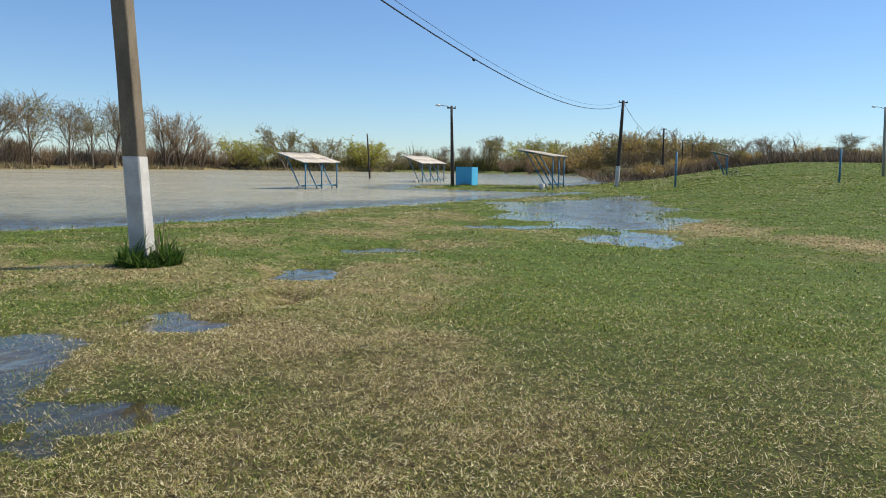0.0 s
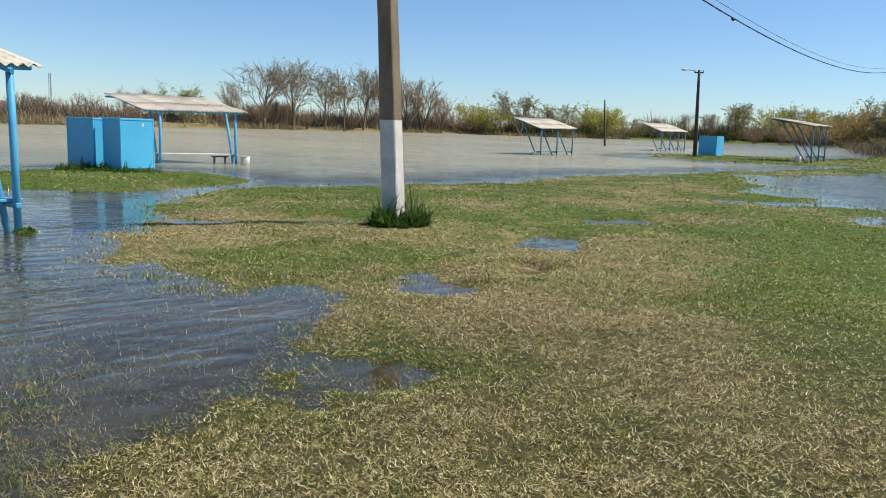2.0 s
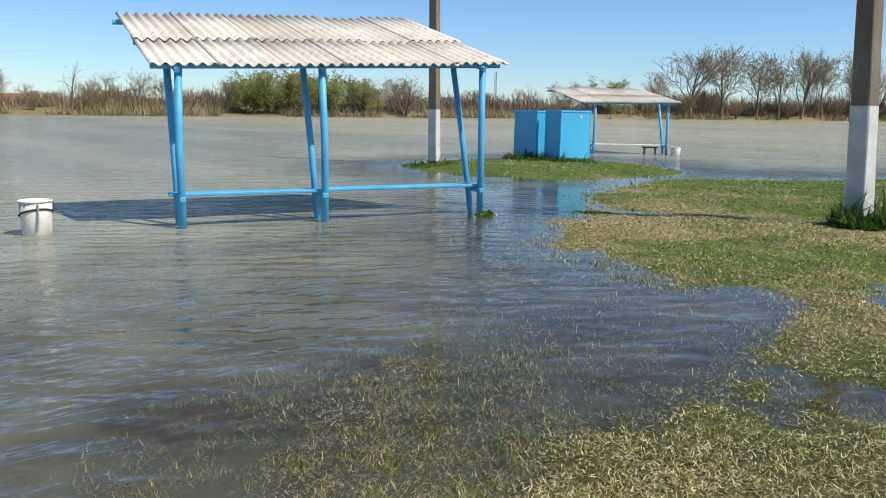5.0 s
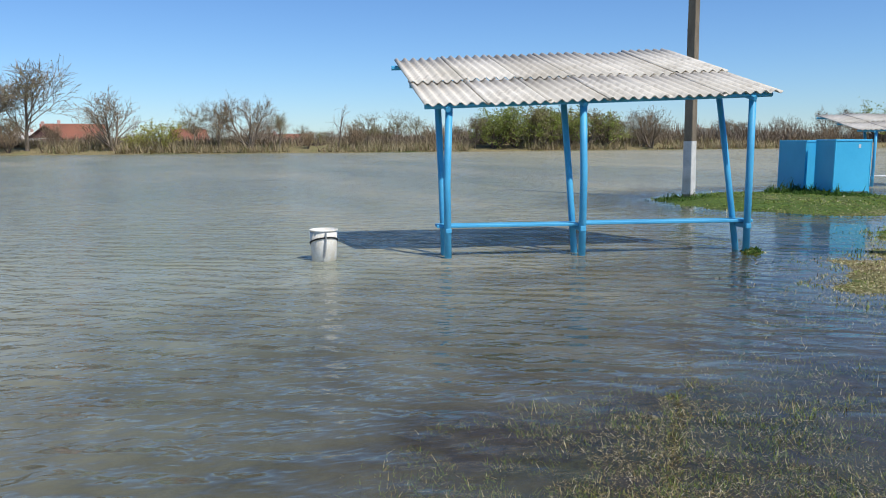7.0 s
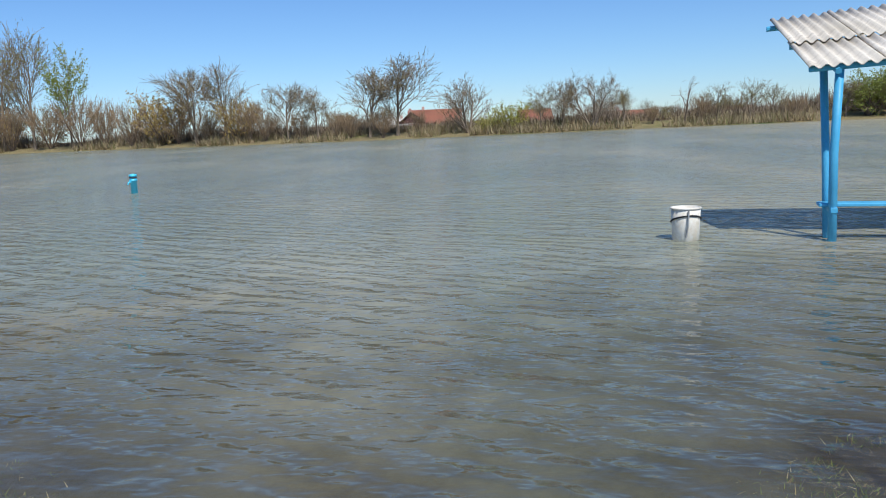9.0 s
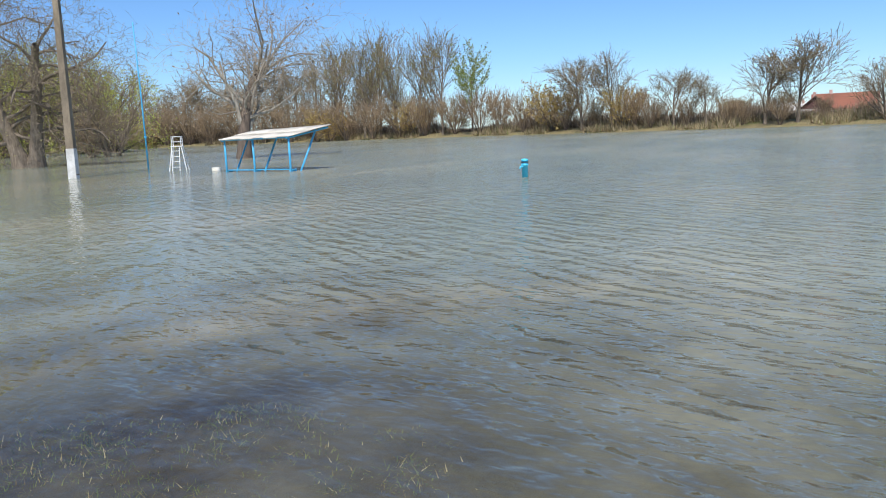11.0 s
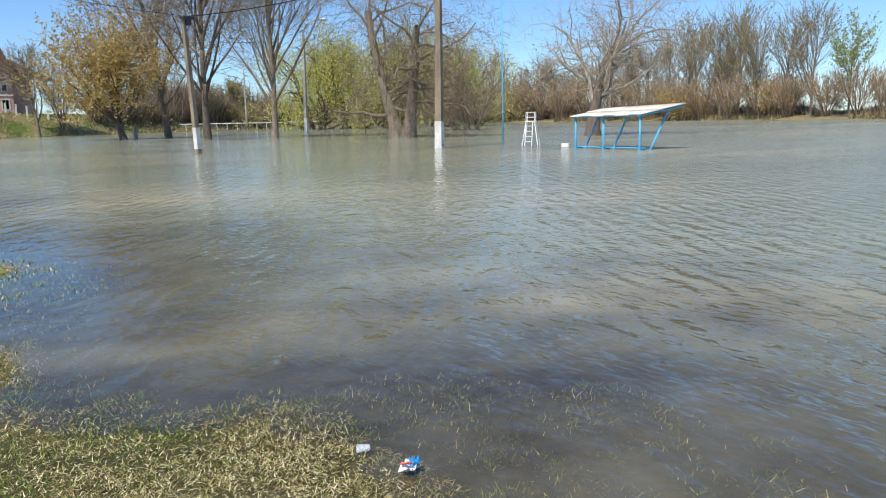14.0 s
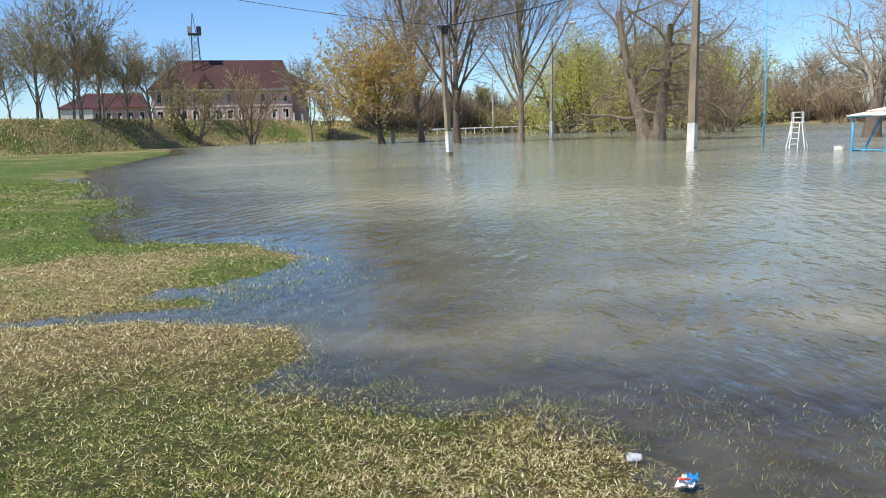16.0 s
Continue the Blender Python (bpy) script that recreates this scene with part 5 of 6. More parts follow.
def shelter(place, along, posts, corners, label, cols, rows=2, paint="blue_paint", bench=0.42, foot=-0.3, feet=(), bench_paint=None, post_r=0.05, waves=6, seed=1, slant=0.8):
    """Open shelter: upright front posts, back posts slanting up to the high edge, a bench between them, a roof of corrugated sheets.
    u runs along the front, v to the back; corners are (u, v, z) of the roof at front left, front right, back left, back right."""
    rg = random.Random(seed)
    e = Vector((along[0], along[1], 0)).normalized()
    back_dir = Vector((-e.y, e.x, 0))
    ob = thing("beach_shelter", place, label, "shelter", "beach shelters")
    local = lambda u, v, z: tuple(e * u + back_dir * v + Vector((0, 0, z)))
    fl, fr, bl, br = [Vector(c) for c in corners]

    def under(s, t):
        return fl.lerp(fr, s).lerp(bl.lerp(br, s), t)

    for i, u in enumerate(posts):
        s = min(max((u - fl.x) / (fr.x - fl.x), 0), 1)
        top = under(s, 0.07).z - 0.03
        gz = feet[i] if feet else foot
        part("post", tube([local(u, 0, gz), local(u + rg.uniform(-0.02, 0.02), 0.01, top * 0.5), local(u + rg.uniform(-0.03, 0.03), 0.02, top)], post_r, 10), M[paint], ob, smooth=True)
        tb = under(s, slant)
        tb.x = u + (tb.x - u) * 0.35
        part("slanting_post", tube([local(u - 0.02, 0.22, gz), local(u * 0.5 + tb.x * 0.5, (0.22 + tb.y) / 2, (tb.z - 0.05 + gz) / 2), local(tb.x, tb.y, tb.z - 0.05)], post_r * 0.95, 8), M[paint], ob, smooth=True)
        part("bench_bracket", moved(box((-0.04, -0.05, -0.08), (0.04, 0.36, -0.01), 0.008), Matrix.Translation(local(u, 0, bench)) @ Matrix.Rotation(math.atan2(e.y, e.x), 4, "Z")), M[paint], ob)
        a, b2 = under(s, 0.02), under(s, 0.98)
        part("rafter", tube([local(a.x, a.y, a.z - 0.075), local(b2.x, b2.y, b2.z - 0.075)], 0.04, 6), M[paint], ob)
    for t in (0.06, 0.5, 0.93):
        a, b2 = under(-0.015 if t > 0.9 else 0.004, t), under(0.996, t)
        part("purlin", tube([local(a.x, a.y, a.z - 0.052), local(b2.x, b2.y, b2.z - 0.052)], 0.035, 6), M[paint], ob)
    for k in range(len(posts) - 1):
        a = posts[k] - (0.15 if k == 0 else -0.03)
        b2 = posts[k + 1] + (0.12 if k == len(posts) - 2 else -0.03)
        plank = box((a, 0.06, -0.012), (b2, 0.30, 0.03), 0.008)
        m = Matrix.Translation((0, 0, bench + 0.012 * (k % 2))) @ Matrix.Rotation(math.atan2(e.y, e.x), 4, "Z")
        part("bench_plank", moved(plank, m), M[bench_paint or paint], ob)
    for j in range(rows):
        for i in range(cols):
            s0, s1 = i / cols, (i + 1) / cols + 0.012
            t0, t1 = j / rows - (0.05 if j else 0), (j + 1) / rows
            lift = 0.03 * j + (0.016 if i % 2 else 0.0) + rg.uniform(0, 0.014)
            jig = rg.uniform(-0.02, 0.02)

            def corner(s, t, s0=s0, s1=s1, t0=t0, t1=t1, lift=lift, jig=jig):
                p = under(s0 + (s1 - s0) * s, t0 + (t1 - t0) * t + jig)
                return local(p.x, p.y, p.z + lift)

            part("roof_sheet", roof_sheet(corner, n_waves=waves), M["slate"], ob, smooth=True)
    return ob


shelter((-10.20, 4.30, 0.0), (0.302, 0.953), (0.0, 1.88, 4.30), ((-0.316, -0.12, 2.05), (4.64, -0.12, 2.23), (-0.62, 1.78, 2.80), (3.71, 1.78, 2.97)),
        "blue-posted shelter with bench and grey corrugated roof in flood water", 6, feet=(-0.3, -0.3, -0.15), waves=6, slant=0.5)
shelter((-18.45, 23.75, 0.0), (0.67, 0.74), (0.0, 2.75), ((-0.5, -0.12, 1.88), (3.1, -0.12, 1.93), (-1.6, 1.9, 2.42), (2.0, 1.9, 2.40)),
        "open shelter with grey corrugated roof and pale bench in flood water", 4, bench=0.34, bench_paint="white_paint", seed=2, slant=0.5)
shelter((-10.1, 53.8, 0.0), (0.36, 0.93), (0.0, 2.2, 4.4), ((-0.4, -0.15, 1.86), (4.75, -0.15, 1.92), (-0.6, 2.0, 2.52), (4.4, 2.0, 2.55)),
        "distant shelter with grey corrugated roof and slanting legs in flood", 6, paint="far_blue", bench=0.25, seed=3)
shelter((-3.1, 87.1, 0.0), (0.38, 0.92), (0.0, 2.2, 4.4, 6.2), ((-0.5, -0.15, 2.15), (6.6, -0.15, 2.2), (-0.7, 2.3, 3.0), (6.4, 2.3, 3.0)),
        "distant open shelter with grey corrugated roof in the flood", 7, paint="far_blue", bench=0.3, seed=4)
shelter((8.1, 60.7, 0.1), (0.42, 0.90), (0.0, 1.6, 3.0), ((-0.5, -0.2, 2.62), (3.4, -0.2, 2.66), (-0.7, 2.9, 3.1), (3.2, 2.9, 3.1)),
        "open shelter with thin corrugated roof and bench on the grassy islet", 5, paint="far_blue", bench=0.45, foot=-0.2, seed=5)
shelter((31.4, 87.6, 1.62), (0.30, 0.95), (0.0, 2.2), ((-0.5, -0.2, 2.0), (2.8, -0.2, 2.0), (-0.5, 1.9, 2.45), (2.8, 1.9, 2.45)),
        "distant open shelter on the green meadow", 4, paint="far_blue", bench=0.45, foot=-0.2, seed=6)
shelter((-29.8, -28.3, -0.45), (0.13, 0.99), (0.0, 2.1, 4.6), ((-0.23, -0.2, 2.04), (4.71, -0.2, 2.05), (-0.3, 2.1, 2.38), (5.3, 2.1, 2.49)),
        "shelter with white corrugated roof and bright blue posts in flood", 6, bench=0.52, foot=-0.3, seed=7)


trestle = thing("bench_trestle", (-17.1, 25.45, 0.0), "low dark trestle under the pale bench in the water", "trestle", rz=48)
part("top", box((-0.3, -0.05, 0.24), (0.3, 0.05, 0.29), 0.008), M["old_wood"], trestle)
for x in (-0.2, 0.2):
    part("leg", box((x - 0.035, -0.03, -0.3), (x + 0.035, 0.03, 0.24), 0.006), M["old_wood"], trestle)


# ---- changing cabins ----
def cabin(corner, left, right, top, label, paint="blue_panel", low=0.18, sticker=False):
    """Three sheet walls round a stall on angle-iron legs."""
    k, a, b2 = Vector(corner), Vector(left), Vector(right)
    ob = thing("changing_cabin", (k.x, k.y, k.z), label, "changing cabin", "changing cabins")
    far = a + b2 - k

    def wall(p, q, name):
        d = q - p
        ln = Vector((d.x, d.y, 0)).length
        m = Matrix.Translation(p - k) @ Matrix.Rotation(math.atan2(d.y, d.x), 4, "Z")
        w = part(name, moved(box((0.0, -0.014, low), (ln, 0.014, top), 0.006), m), M[paint], ob)
        for z in (low + 0.02, top - 0.035):
            part("rail", moved(box((0, -0.028, z - 0.018), (ln, -0.0165, z + 0.018), 0.004), m), M[paint], w)
        return m, ln

    wall(a, k, "side_panel")
    m, ln = wall(k, b2, "front_panel")
    wall(b2, far, "side_panel")
    for p in (k, a, b2, far):
        part("leg", tube([p - k + Vector((0, 0, -0.3)), p - k + Vector((0, 0, top + 0.01))], 0.024, 6), M[paint], ob)
    if sticker:
        part("notice", moved(box((ln * 0.64, -0.021, top - 0.23), (ln * 0.70, -0.0165, top - 0.13), 0.001), m), M["sticker"], ob, "small pale torn notice")
    return ob


cabin((-15.34, 18.05, 0.06), (-16.19, 18.37, 0.06), (-15.05, 19.06, 0.06), 1.52, "sky-blue sheet-metal changing cabin on a grassy islet", sticker=True, low=0.12)
cabin((-16.45, 18.25, 0.06), (-17.58, 18.50, 0.06), (-16.16, 19.26, 0.06), 1.50, "sky-blue sheet-metal changing cabin beside its twin", low=0.08)
cabin((1.95, 69.3, 0.08), (0.55, 70.0, 0.08), (2.55, 70.9, 0.08), 1.70, "far blue changing cabin on the grassy islet", low=0.05)


# ---- small things in and by the water ----
def bucket(place, r, h, label, wrap=True):
    ob = thing("bin", place, label, "bin", "bins by the shelters")
    part("body", lathe([(0, -0.15), (r * 0.92, -0.15), (r, h * 0.5), (r * 1.05, h), (r * 0.99, h), (r * 0.9, h * 0.4), (0, h * 0.35)], 24), M["bucket_white"], ob, smooth=True)
    ring = lambda z, rr, tilt: tube([(rr * math.cos(a), rr * math.sin(a), z + tilt * math.cos(a)) for a in np.linspace(0, 2 * math.pi, 25)], 0.011, 6, False)
    part("rim", ring(h, r * 1.06, 0), M["bucket_white"], ob, smooth=True)
    if wrap:
        part("strap", ring(h * 0.62, r * 1.05, 0.07), M["rubber"], ob, "loose black strap round the bin", True)
        part("handle", tube([(r * 1.05 * math.cos(a), r * 1.05 * math.sin(a), 0) for a in ()] or [(r * 1.1, -0.02, h * 0.95), (r * 1.16, -0.03, h * 0.5), (r * 1.05, -0.05, 0.05)], 0.012, 6), M["grey_metal"], ob)
        part("handle", tube([(-r * 1.1, -0.02, h * 0.95), (-r * 1.16, -0.03, h * 0.5), (-r * 1.05, -0.05, 0.05)], 0.012, 6), M["grey_metal"], ob)
    return ob


bucket((-10.80, 2.72, 0.0), 0.175, 0.41, "white enamel bin with rusty stains standing in the water")
bucket((-16.25, 25.85, 0.0), 0.17, 0.30, "white bucket in the water beside the bench", False)
bucket((-10.55, 53.9, 0.0), 0.25, 0.22, "half-drowned white bin beside the far shelter", False)
bucket((7.2, 60.1, 0.05), 0.2, 0.5, "white bin beside the shelter on the islet", False)
bucket((-3.9, 86.9, 0.0), 0.25, 0.2, "small white bin beside the third shelter", False)
bucket((-31.0, -30.2, -0.15), 0.22, 0.32, "half-drowned pale bin beside the shelter", False)

pipe = thing("drinking_fountain", (-23.8, -9.8, 0), "bright cyan water standpipe rising from the flood", "standpipe")
part("column", lathe([(0, -0.5), (0.095, -0.5), (0.095, 0.36), (0.12, 0.37), (0.12, 0.41), (0.1, 0.42), (0.1, 0.5), (0.115, 0.505), (0.115, 0.56), (0.0, 0.59)], 16), M["cyan_plastic"], pipe, smooth=True)
part("spout", tube([(0.08, -0.03, 0.34), (0.16, -0.08, 0.34), (0.18, -0.09, 0.27)], 0.03, 8), M["cyan_plastic"], pipe, smooth=True)
part("band", lathe([(0.1, 0.46), (0.123, 0.46), (0.123, 0.485), (0.1, 0.485)], 16), M["dark_metal"], pipe, "dark band under the cap")

chair = thing("lifeguard_chair", (-32.1, -34.1, -0.4), "white-painted metal lifeguard chair standing in the flood", "lifeguard chair", rz=38)
for x, y in ((-0.45, -0.45), (0.45, -0.45), (-0.45, 0.45), (0.45, 0.45)):
    part("leg", tube([(x * 1.25, y * 1.25, -0.3), (x * 0.55, y * 0.55, 1.75)], 0.032, 6), M["white_paint"], chair)
    part("rail_post", tube([(x * 0.55, y * 0.55, 1.75), (x * 0.55, y * 0.55, 2.3)], 0.024, 6), M["white_paint"], chair)
part("seat", box((-0.32, -0.32, 1.72), (0.32, 0.32, 1.77), 0.008), M["white_paint"], chair)
for z in (2.0, 2.28):
    for p, q in (((-0.25, -0.25), (-0.25, 0.25)), ((0.25, -0.25), (0.25, 0.25)), ((-0.25, 0.25), (0.25, 0.25))):
        part("rail", tube([(*p, z), (*q, z)], 0.022, 6), M["white_paint"], chair)
for x in (0.55, 0.95):
    part("ladder_side", tube([(0.3, -0.25 + (x - 0.55), 1.7), (0.95, -0.25 + (x - 0.55), -0.2)], 0.024, 6), M["white_paint"], chair)
for i in range(6):
    s = (i + 0.7) / 6.5
    part("rung", tube([(0.3 + 0.65 * s, -0.25, 1.7 - 1.9 * s), (0.3 + 0.65 * s, 0.15, 1.7 - 1.9 * s)], 0.018, 6), M["white_paint"], chair)

mast = thing("blue_mast", (-33.9, -38.7, -0.3), "thin blue-painted steel mast with guy rings in the flood", "mast")
part("tube", tube([(0, 0, -0.3), (0, 0, 4.5), (0.1, 0.05, 9.0)], [0.05, 0.045, 0.03], 8), M["blue_paint"], mast, smooth=True)
part("collar", lathe([(0.05, 2.2), (0.085, 2.22), (0.085, 2.3), (0.05, 2.32)], 10), M["blue_paint"], mast)
for x, y, h in ((19.65, 67.2, 3.43), (31.48, 62.5, 3.75)):
    z = float(height(np.array([x]), np.array([y]))[0])
    ob = thing("volleyball_post", (x, y, z), "blue-painted steel post standing in the green meadow", "sports post", "volleyball posts")
    part("tube", tube([(0, 0, -0.3), (0, 0, h - z)], 0.085, 10), M["far_blue"], ob, smooth=True)
    part("cap", lathe([(0.0, h - z + 0.03), (0.09, h - z + 0.01), (0.09, h - z - 0.05)], 10), M["far_blue"], ob)
part("hook", tube([(0, -0.08, 1.9), (0, -0.16, 1.9), (0, -0.16, 1.98)], 0.012, 6), M["grey_metal"], ob)


def bicycle(place, rz, label, lying=False):
    ob = thing("bicycle", place, label, "bicycle", "bicycles by the far shelter", rz)
    if lying:
        ob.matrix_basis = ob.matrix_basis @ pose(0, 0, 0.06, 84, 0, 0)
    ring = lambda cx, rr, w: tube([(cx + rr * math.cos(a), 0, 0.34 + rr * math.sin(a)) for a in np.linspace(0, 2 * math.pi, 21)], w, 5, False)
    for cx in (-0.52, 0.52):
        wheel = part("wheel", ring(cx, 0.31, 0.012), M["grey_metal"], ob)
        part("tyre", ring(cx, 0.335, 0.022), M["rubber"], wheel)
        for k in range(4):
            a = k * math.pi / 4
            part("spoke", tube([(cx + 0.3 * math.cos(a), 0, 0.34 + 0.3 * math.sin(a)), (cx - 0.3 * math.cos(a), 0, 0.34 - 0.3 * math.sin(a))], 0.006, 4), M["grey_metal"], wheel)
    part("frame", join(*[tube(p, 0.018, 6) for p in ([(-0.52, 0, 0.34), (-0.1, 0, 0.3)], [(-0.1, 0, 0.3), (-0.2, 0, 0.85)], [(-0.18, 0, 0.75), (0.36, 0, 0.78)], [(-0.1, 0, 0.3), (0.38, 0, 0.7)], [(0.52, 0, 0.34), (0.36, 0, 0.92)], [(-0.52, 0, 0.34), (-0.18, 0, 0.75)])]), M["dark_metal"], ob)
    part("saddle", box((-0.32, -0.06, 0.86), (-0.08, 0.06, 0.91), 0.02), M["rubber"], ob)
    part("handlebar", tube([(0.3, -0.28, 0.98), (0.38, 0, 0.94), (0.3, 0.28, 0.98)], 0.014, 6), M["grey_metal"], ob)


for x, y, rz, lying in ((31.75, 86.6, 20, False), (32.9, 86.6, 60, True)):
    z = float(height(np.array([x]), np.array([y]))[0])
    bicycle((x, y, z), rz, "dark bicycle lying in the grass" if lying else "dark bicycle leaning beside the far shelter", lying)


# ---- weeds at the feet of poles and cabins ----
def weed(x, y, n, spread, tall, label="tuft of dark green coarse weeds", seed=0):
    rg = np.random.RandomState(seed + 40)
    a, r = rg.rand(n) * 2 * np.pi, spread * np.sqrt(rg.rand(n))
    px, py = x + r * np.cos(a), y + r * np.sin(a)
    clump = np.clip(0.75 + 1.6 * value_noise(px, py, spread * 0.5, 2), 0.25, 1.4)
    ob = blades("weeds", px, py, rg, tall * (1.1 - 0.6 * r / spread) * clump, np.full(n, 0.03), np.full(n, 0.9), label, "weed", (0.15, 1.25))
    return tagged(ob, category="weeds")


weed(-4.42, 11.2, 1300, 0.44, 0.46, "dark green weeds round the concrete pole's foot", 1)
weed(-16.7, 14.1, 420, 0.75, 0.22, "weeds round the second pole's foot", 2)
weed(-16.0, 17.85, 700, 0.7, 0.32, "dark green weeds under the blue cabins", 3)
weed(-16.8, 17.95, 500, 0.6, 0.35, "dark green weeds beside the blue cabin", 4)
weed(-15.0, 18.2, 500, 0.8, 0.24, "weeds in front of the blue cabin", 5)
weed(-8.85, 8.45, 70, 0.17, 0.08, "grass tuft at the shelter's corner post", 6)
weed(0.3, 63.6, 160, 0.6, 0.35, "weeds at the lamp post", 7)
weed(1.4, 69.0, 260, 0.7, 0.4, "weeds before the far cabin", 8)
weed(16.1, 73.9, 160, 0.5, 0.4, "weeds at the leaning pole", 9)
weed(-0.05, -3.35, 260, 0.16, 0.10, "pale dry leaf tuft in the grass", 10)
stalk = thing("dry_stalks", (-4.30, 11.2, 0.08), "dry brown weed stalks beside the concrete pole", "dead weed")
for i, (dx, h) in enumerate(((0.0, 0.62), (0.07, 0.75), (0.12, 0.5), (-0.04, 0.45))):
    part("stalk", tube([(dx, 0, -0.05), (dx + 0.02, 0.01, h * 0.6), (dx + 0.05, 0.02, h)], 0.008, 5), M["twig_brown"], stalk)

# litter at the water's edge
wrapper = thing("crumpled_wrapper", (-2.98, -3.42, 0.02), "crumpled blue and white ice-cream wrapper at the water's edge", "litter", rz=30)
wrapper.scale = (0.62, 0.62, 0.75)
rg = random.Random(5)


def crumple(w, d, h, seed_):
    g = random.Random(seed_)
    vs, fs, n = [], [], 7
    for j in range(n):
        for i in range(n):
            vs.append(((i / (n - 1) - 0.5) * w, (j / (n - 1) - 0.5) * d, h * (0.5 + 0.5 * math.sin(i * 1.9 + j * 0.7)) * g.uniform(0.4, 1.0)))
    for j in range(n - 1):
        for i in range(n - 1):
            fs.append((j * n + i, j * n + i + 1, j * n + i + n + 1, j * n + i + n))
    return vs, fs


part("white_fold", crumple(0.15, 0.11, 0.05, 1), M["litter_white"], wrapper, "white inside of the wrapper")
part("blue_fold", moved(crumple(0.09, 0.08, 0.06, 2), pose(-0.045, 0.03, 0.012, 14, 8, 20)), M["litter_blue"], wrapper, "blue printed side")
part("red_strip", moved(crumple(0.025, 0.09, 0.02, 3), pose(0.04, 0.0, 0.045, 10, -12, 5)), M["litter_red"], wrapper, "red printed strip")
cup = thing("plastic_cup", (-2.95, -3.72, 0.012), "flattened clear plastic cup at the water's edge", "litter", rz=70)
cup.scale = (0.7, 0.7, 0.6)
part("wall", moved(lathe([(0.028, 0), (0.036, 0.09), (0.034, 0.09), (0.026, 0.004)], 16), pose(0, 0, 0.03, 86, 0, 0)), M["clear_plastic"], cup, smooth=True)


# ---- houses ----
def window(parent, m, w, h, frame_w=0.22, mat="plaster_white"):
    """A window in a surround: m puts its middle on the wall, facing -y."""
    win = part("window", moved(box((-w / 2, 0.02, -h / 2), (w / 2, 0.10, h / 2), 0.0), m), M["pane"], parent)
    sur = join(box((-w / 2 - frame_w, -0.06, h / 2), (w / 2 + frame_w, 0.06, h / 2 + frame_w)), box((-w / 2 - frame_w, -0.06, -h / 2 - frame_w * 0.8), (w / 2 + frame_w, 0.06, -h / 2)),
               box((-w / 2 - frame_w, -0.06, -h / 2), (-w / 2, 0.06, h / 2)), box((w / 2, -0.06, -h / 2), (w / 2 + frame_w, 0.06, h / 2)), box((-0.04, -0.02, -h / 2), (0.04, 0.015, h / 2)))
    part("surround", moved(sur, m), M[mat], win, "white window surround")


hotel = thing("hotel", (-10.6, -196.0, 0), "two-storey pink brick hotel with brown hipped roof", "building")
W, D_, Z0, ZE = 16.3, 16.0, 4.6, 12.5
part("wall", box((-W, -D_, Z0 - 2), (W, 0, ZE)), M["brick"], hotel)
part("plinth", box((-W - 0.1, -0.02, Z0 - 2), (W + 0.1, 0.1, Z0 + 0.9)), M["brick"], hotel)
part("string_course", box((-W - 0.06, 0.004, 8.75), (W + 0.06, 0.14, 9.05)), M["plaster_white"], hotel, "white band between the storeys")
part("eaves", box((-W - 0.9, -D_ - 0.9, ZE), (W + 0.9, 0.9, ZE + 0.35)), M["plaster_white"], hotel)
rv = [(-W - 1, 1, ZE + 0.36), (W + 1, 1, ZE + 0.36), (W + 1, -D_ - 1, ZE + 0.36), (-W - 1, -D_ - 1, ZE + 0.36), (-W + 1, -5.5, 20.2), (W - 7, -5.5, 20.2), (W - 7, -D_ + 5.5, 20.2), (-W + 1, -D_ + 5.5, 20.2)]
part("roof", (rv, [(0, 1, 5, 4), (1, 2, 6, 5), (2, 3, 7, 6), (3, 0, 4, 7), (4, 5, 6, 7)]), M["roof_brown"], hotel, "brown metal hipped roof")
face = pose(0, 0.0, 0, 0, 0, 180)
for i in range(12):
    x = -W + 1.6 + i * 2.66
    window(hotel, Matrix.Translation((x, 0.02, 10.75)) @ face, 0.85, 1.9)
    if i not in (2, 3):
        window(hotel, Matrix.Translation((x, 0.02, 6.9)) @ face, 1.2, 2.0, 0.3)
    else:
        for dx in (-0.55, 0.55):
            window(hotel, Matrix.Translation((x + dx, 0.02, 7.4)) @ face, 0.5, 0.6, 0.2)
for x in (-3.0, 4.0, 11.0):
    g = ([(x - 2.2, 0.95, ZE + 0.4), (x + 2.2, 0.95, ZE + 0.4), (x, 0.95, ZE + 4.2), (x, -4.4, ZE + 4.2)], [(0, 1, 2), (1, 3, 2), (0, 2, 3)])
    part("dormer", g, M["roof_dark"], hotel, "dark gabled dormer")
part("stair_tower", box((-W - 4.5, -D_, Z0 - 2), (-W - 0.01, -3, 12.6)), M["brick"], hotel)
part("side_roof", ([(-W - 9, -2, ZE), (-W, -2, ZE), (-W, -D_, ZE), (-W - 9, -D_, ZE), (-W + 5, -6, 19.9), (-W + 5, -D_ + 5, 19.9)], [(0, 1, 4), (0, 4, 5, 3), (1, 2, 5, 4)]), M["roof_dark"], hotel, "shaded dark roof slope")

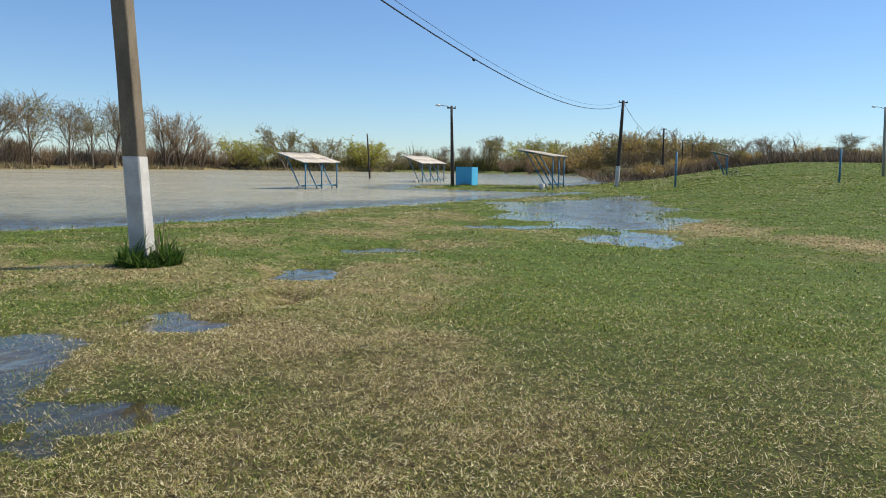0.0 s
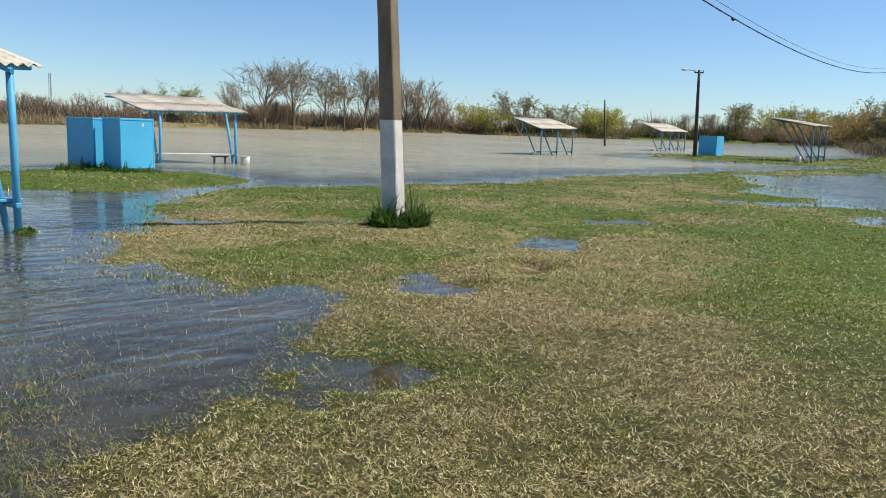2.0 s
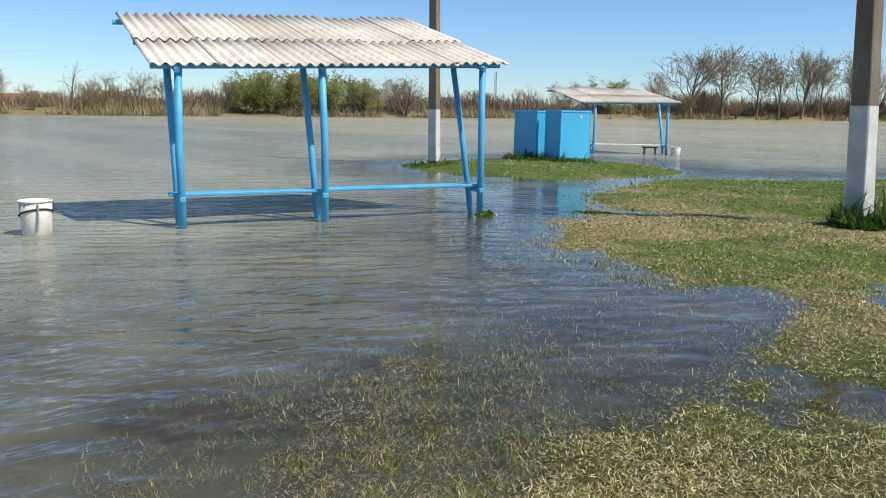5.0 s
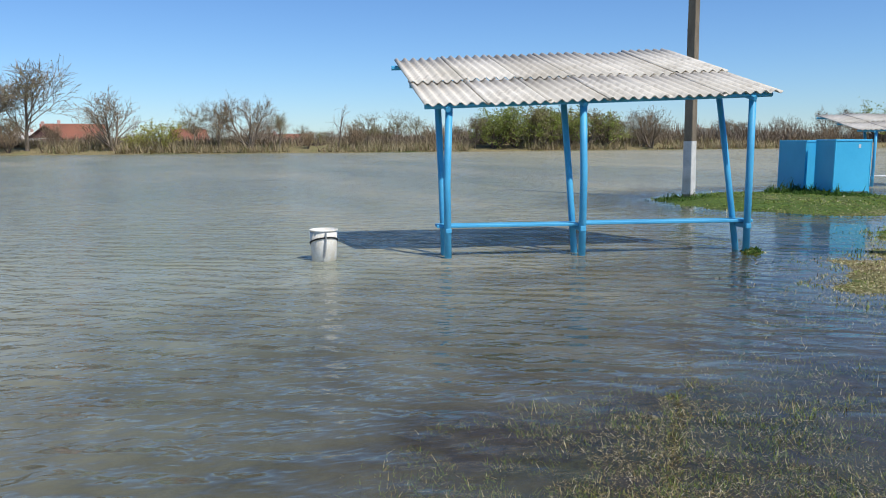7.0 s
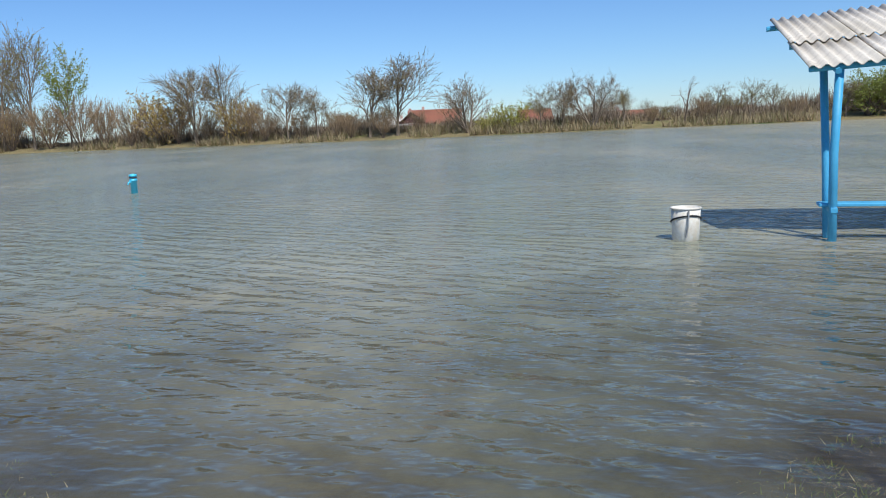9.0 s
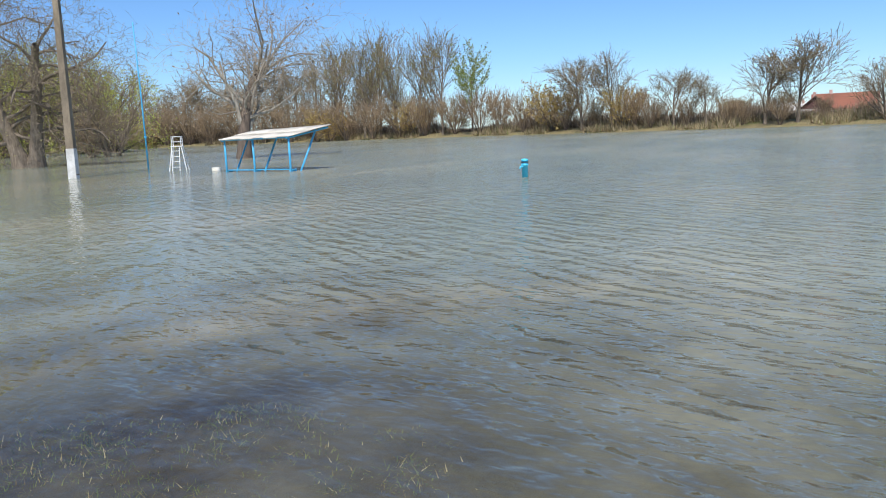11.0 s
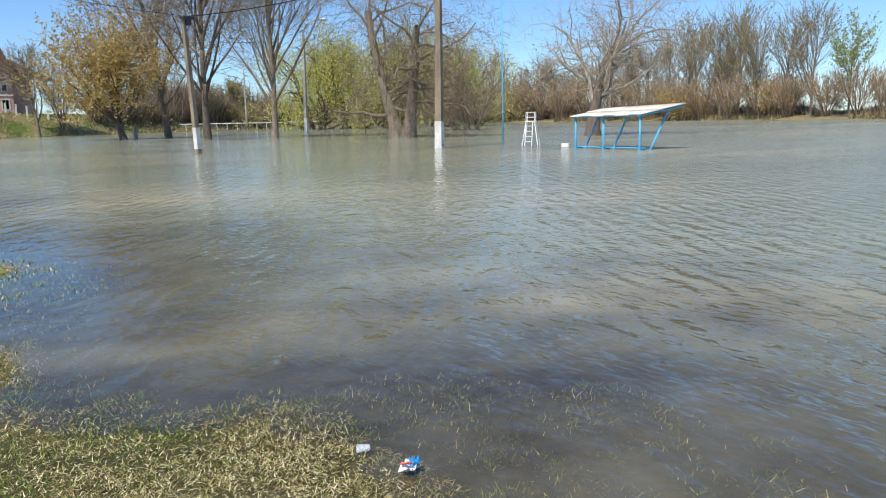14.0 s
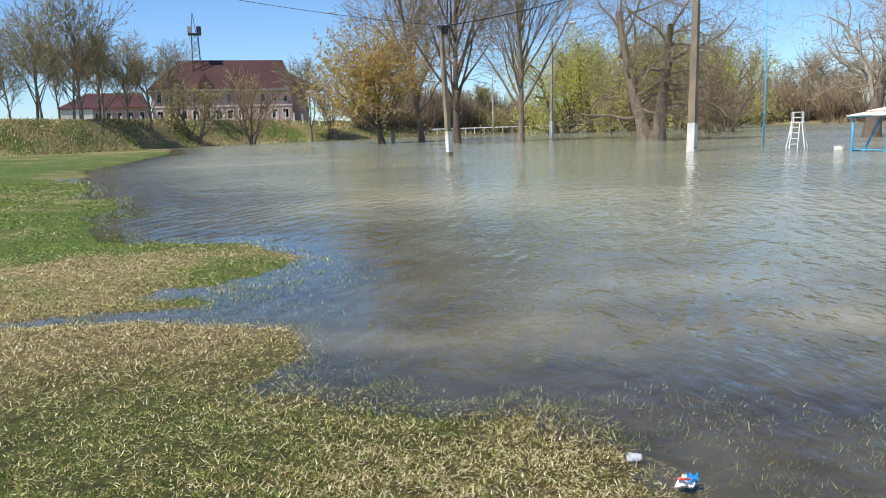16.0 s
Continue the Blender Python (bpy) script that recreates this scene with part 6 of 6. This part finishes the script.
annex = thing("annex", (16, -196, 0), "low pink building with brown roof beside the hotel", "building")
part("wall", box((-9.5, -10, 2.6), (9.5, 0, 9.0)), M["brick"], annex)
part("front", box((2.5, -0.1, 2.6), (9.4, 0.4, 8.8)), M["plaster_white"], annex, "cream front wall")
part("roof", ([(-10, 0.8, 9.0), (10, 0.8, 9.0), (10, -10.8, 9.0), (-10, -10.8, 9.0), (-8, -5, 12.6), (4, -5, 12.6)], [(0, 1, 5, 4), (1, 2, 5), (2, 3, 4, 5), (3, 0, 4)]), M["roof_brown"], annex)
for i in range(5):
    window(annex, Matrix.Translation((-8 + i * 2.4, 0.02, 7.0)) @ face, 0.9, 1.8, 0.2)

tower = thing("lattice_mast", (-5.2, -200, 0), "dark lattice mast with platform behind the hotel roof", "mast")
for x, y in ((-1, -1), (1, -1), (1, 1), (-1, 1)):
    part("leg", tube([(x, y, 14), (x * 0.75, y * 0.75, 26.0)], 0.12, 5), M["dark_metal"], tower)
for z in (20.5, 22, 23.5, 25):
    part("brace", join(tube([(-0.9, -0.9, z), (0.9, 0.9, z + 1.4)], 0.06, 4), tube([(0.9, -0.9, z), (-0.9, 0.9, z + 1.4)], 0.06, 4)), M["dark_metal"], tower)
part("platform", box((-1.5, -1.5, 26.0), (1.5, 1.5, 26.3), 0.03), M["dark_metal"], tower)
part("aerial_box", box((-1.6, -0.6, 26.2), (-0.5, 0.6, 28.0), 0.05), M["dark_metal"], tower)
part("aerial_box", box((0.5, -0.6, 26.2), (1.6, 0.6, 28.0), 0.05), M["grey_metal"], tower)
part("spike", tube([(0.7, 0, 26), (0.2, 0, 31.2)], 0.09, 5), M["dark_metal"], tower)
part("spike", tube([(-0.4, 0, 26), (0.2, 0, 31.2)], 0.07, 5), M["dark_metal"], tower)
for i in range(36):
    x = 36 - i * 1.9
    y = -178.0 if x < 10 else -178.0 + (x - 10) * 0.4
    z = float(height(np.array([x]), np.array([y]))[0])
    ob = thing("fence_post", (x, y, z), "white concrete fence post on the dyke", "fence post", "fence posts before the hotel")
    part("shaft", box((-0.16, -0.12, -0.3), (0.16, 0.12, 1.9), 0.03), M["white_paint"], ob)
    part("cap", box((-0.2, -0.16, 1.9), (0.2, 0.16, 2.0), 0.02), M["white_paint"], ob)


def cottage(place, rz, w, d, eave, ridge, roof, wall, label, gable=None):
    ob = thing("house", place, label, "house", "houses beyond the river", rz)
    part("wall", box((-w / 2, -d / 2, -1.5), (w / 2, d / 2, eave)), M[wall], ob)
    for s in (-1, 1):
        part("gable", ([(s * w / 2, -d / 2, eave), (s * w / 2, d / 2, eave), (s * w / 2, 0, ridge - 0.1), (s * (w / 2 - 0.2), -d / 2, eave), (s * (w / 2 - 0.2), d / 2, eave), (s * (w / 2 - 0.2), 0, ridge - 0.1)],
                       [(0, 1, 2), (3, 5, 4), (0, 2, 5, 3), (1, 4, 5, 2)]), M[gable or wall], ob)
    o, t = 0.5, 0.12
    prof = [(-d / 2 - o, eave - 0.25), (0, ridge), (d / 2 + o, eave - 0.25), (d / 2 + o, eave - 0.25 - t), (0, ridge - t - 0.05), (-d / 2 - o, eave - 0.25 - t)]
    vs = [(x, y, z) for x in (-w / 2 - 0.4, w / 2 + 0.4) for y, z in prof]
    part("roof", (vs, [(0, 1, 7, 6), (1, 2, 8, 7), (2, 3, 9, 8), (3, 4, 10, 9), (4, 5, 11, 10), (5, 0, 6, 11), (5, 4, 3, 2, 1, 0), (6, 7, 8, 9, 10, 11)]), M[roof], ob)
    part("chimney", box((w * 0.2, -0.4, ridge - 0.8), (w * 0.2 + 0.5, 0.1, ridge + 0.6), 0.03), M["brick"], ob)
    for x in (-w * 0.28, w * 0.28):
        window(ob, Matrix.Translation((x, -d / 2 - 0.02, eave * 0.55)), 0.9, 1.1, 0.12)
    return ob


cottage((-150, -3.5, 1.0), -86, 9.5, 6.5, 1.3, 3.7, "roof_orange", "plaster_white", "low house with orange tiled roof beyond the bank")
cottage((-149, -8.0, 1.0), 4, 6.0, 5.0, 1.2, 3.4, "roof_dark", "plaster_white", "gabled house with dark boarded gable beyond the bank", "roof_dark")
cottage((-149, 15.5, 1.0), -85, 5.5, 5.0, 1.1, 2.9, "roof_orange", "brick", "small house with bright orange roof behind bushes")
cottage((-148, 33, 0.6), -80, 9.0, 6.0, 0.9, 2.3, "roof_orange", "brick", "low orange-roofed house behind the trees")
cottage((-140, 50, 0.6), -70, 8.0, 6.0, 0.8, 2.1, "roof_orange", "plaster_white", "low house with red roof behind the bank")
cottage((-160.5, 165.5, 0.6), -40, 6.5, 6.0, 1.4, 3.6, "roof_dark", "plaster_white", "house with dark brown roof and white gable across the river")
cottage((-170.5, 155, 0.6), -42, 6.2, 7.0, 3.9, 4.4, "plaster_white", "plaster_white", "flat-roofed white building across the river")
cottage((-162, -8, 0.8), -85, 12, 7, 1.6, 2.6, "plaster_white", "plaster_white", "long pale house behind the trees")
cottage((80, 131, 2.6), -30, 11, 9, 3.0, 6.2, "slate", "plaster_white", "house with pale slate roof beyond the meadow")
mast = thing("lattice_mast", (-161.2, 164.7, 0.6), "thin grey lattice mast across the river", "mast")
part("lattice", join(*[tube([(x, y, 0), (x * 0.5, y * 0.5, 11.7)], 0.07, 4) for x, y in ((-0.4, -0.4), (0.4, -0.4), (0, 0.4))]), M["grey_metal"], mast)
for i in range(8):
    part("brace", tube([(-0.35, -0.35, 1 + i * 1.3), (0.35, -0.35, 1.6 + i * 1.3)], 0.05, 4), M["grey_metal"], mast)

# white rail and road edge beyond the flooded trees
for i in range(22):
    x, y = -58 - i * 2.2, -176 + i * 0.5
    z = 0.9
    ob = thing("rail_section", (x, y, z), "white-painted roadside railing section on the bank", "railing", "railing sections by the road", 167)
    part("post", box((-0.06, -0.06, -0.6), (0.06, 0.06, 1.0), 0.01), M["white_paint"], ob)
    part("rail", box((-1.1, -0.05, 0.75), (1.1, 0.05, 0.95), 0.01), M["white_paint"], ob)
stump = thing("concrete_marker", (-28.3, -104.5, -0.2), "short pale concrete marker post in the flood", "marker post")
part("shaft", box((-0.25, -0.2, -0.3), (0.25, 0.2, 1.6), 0.05), M["concrete_grey"], stump)
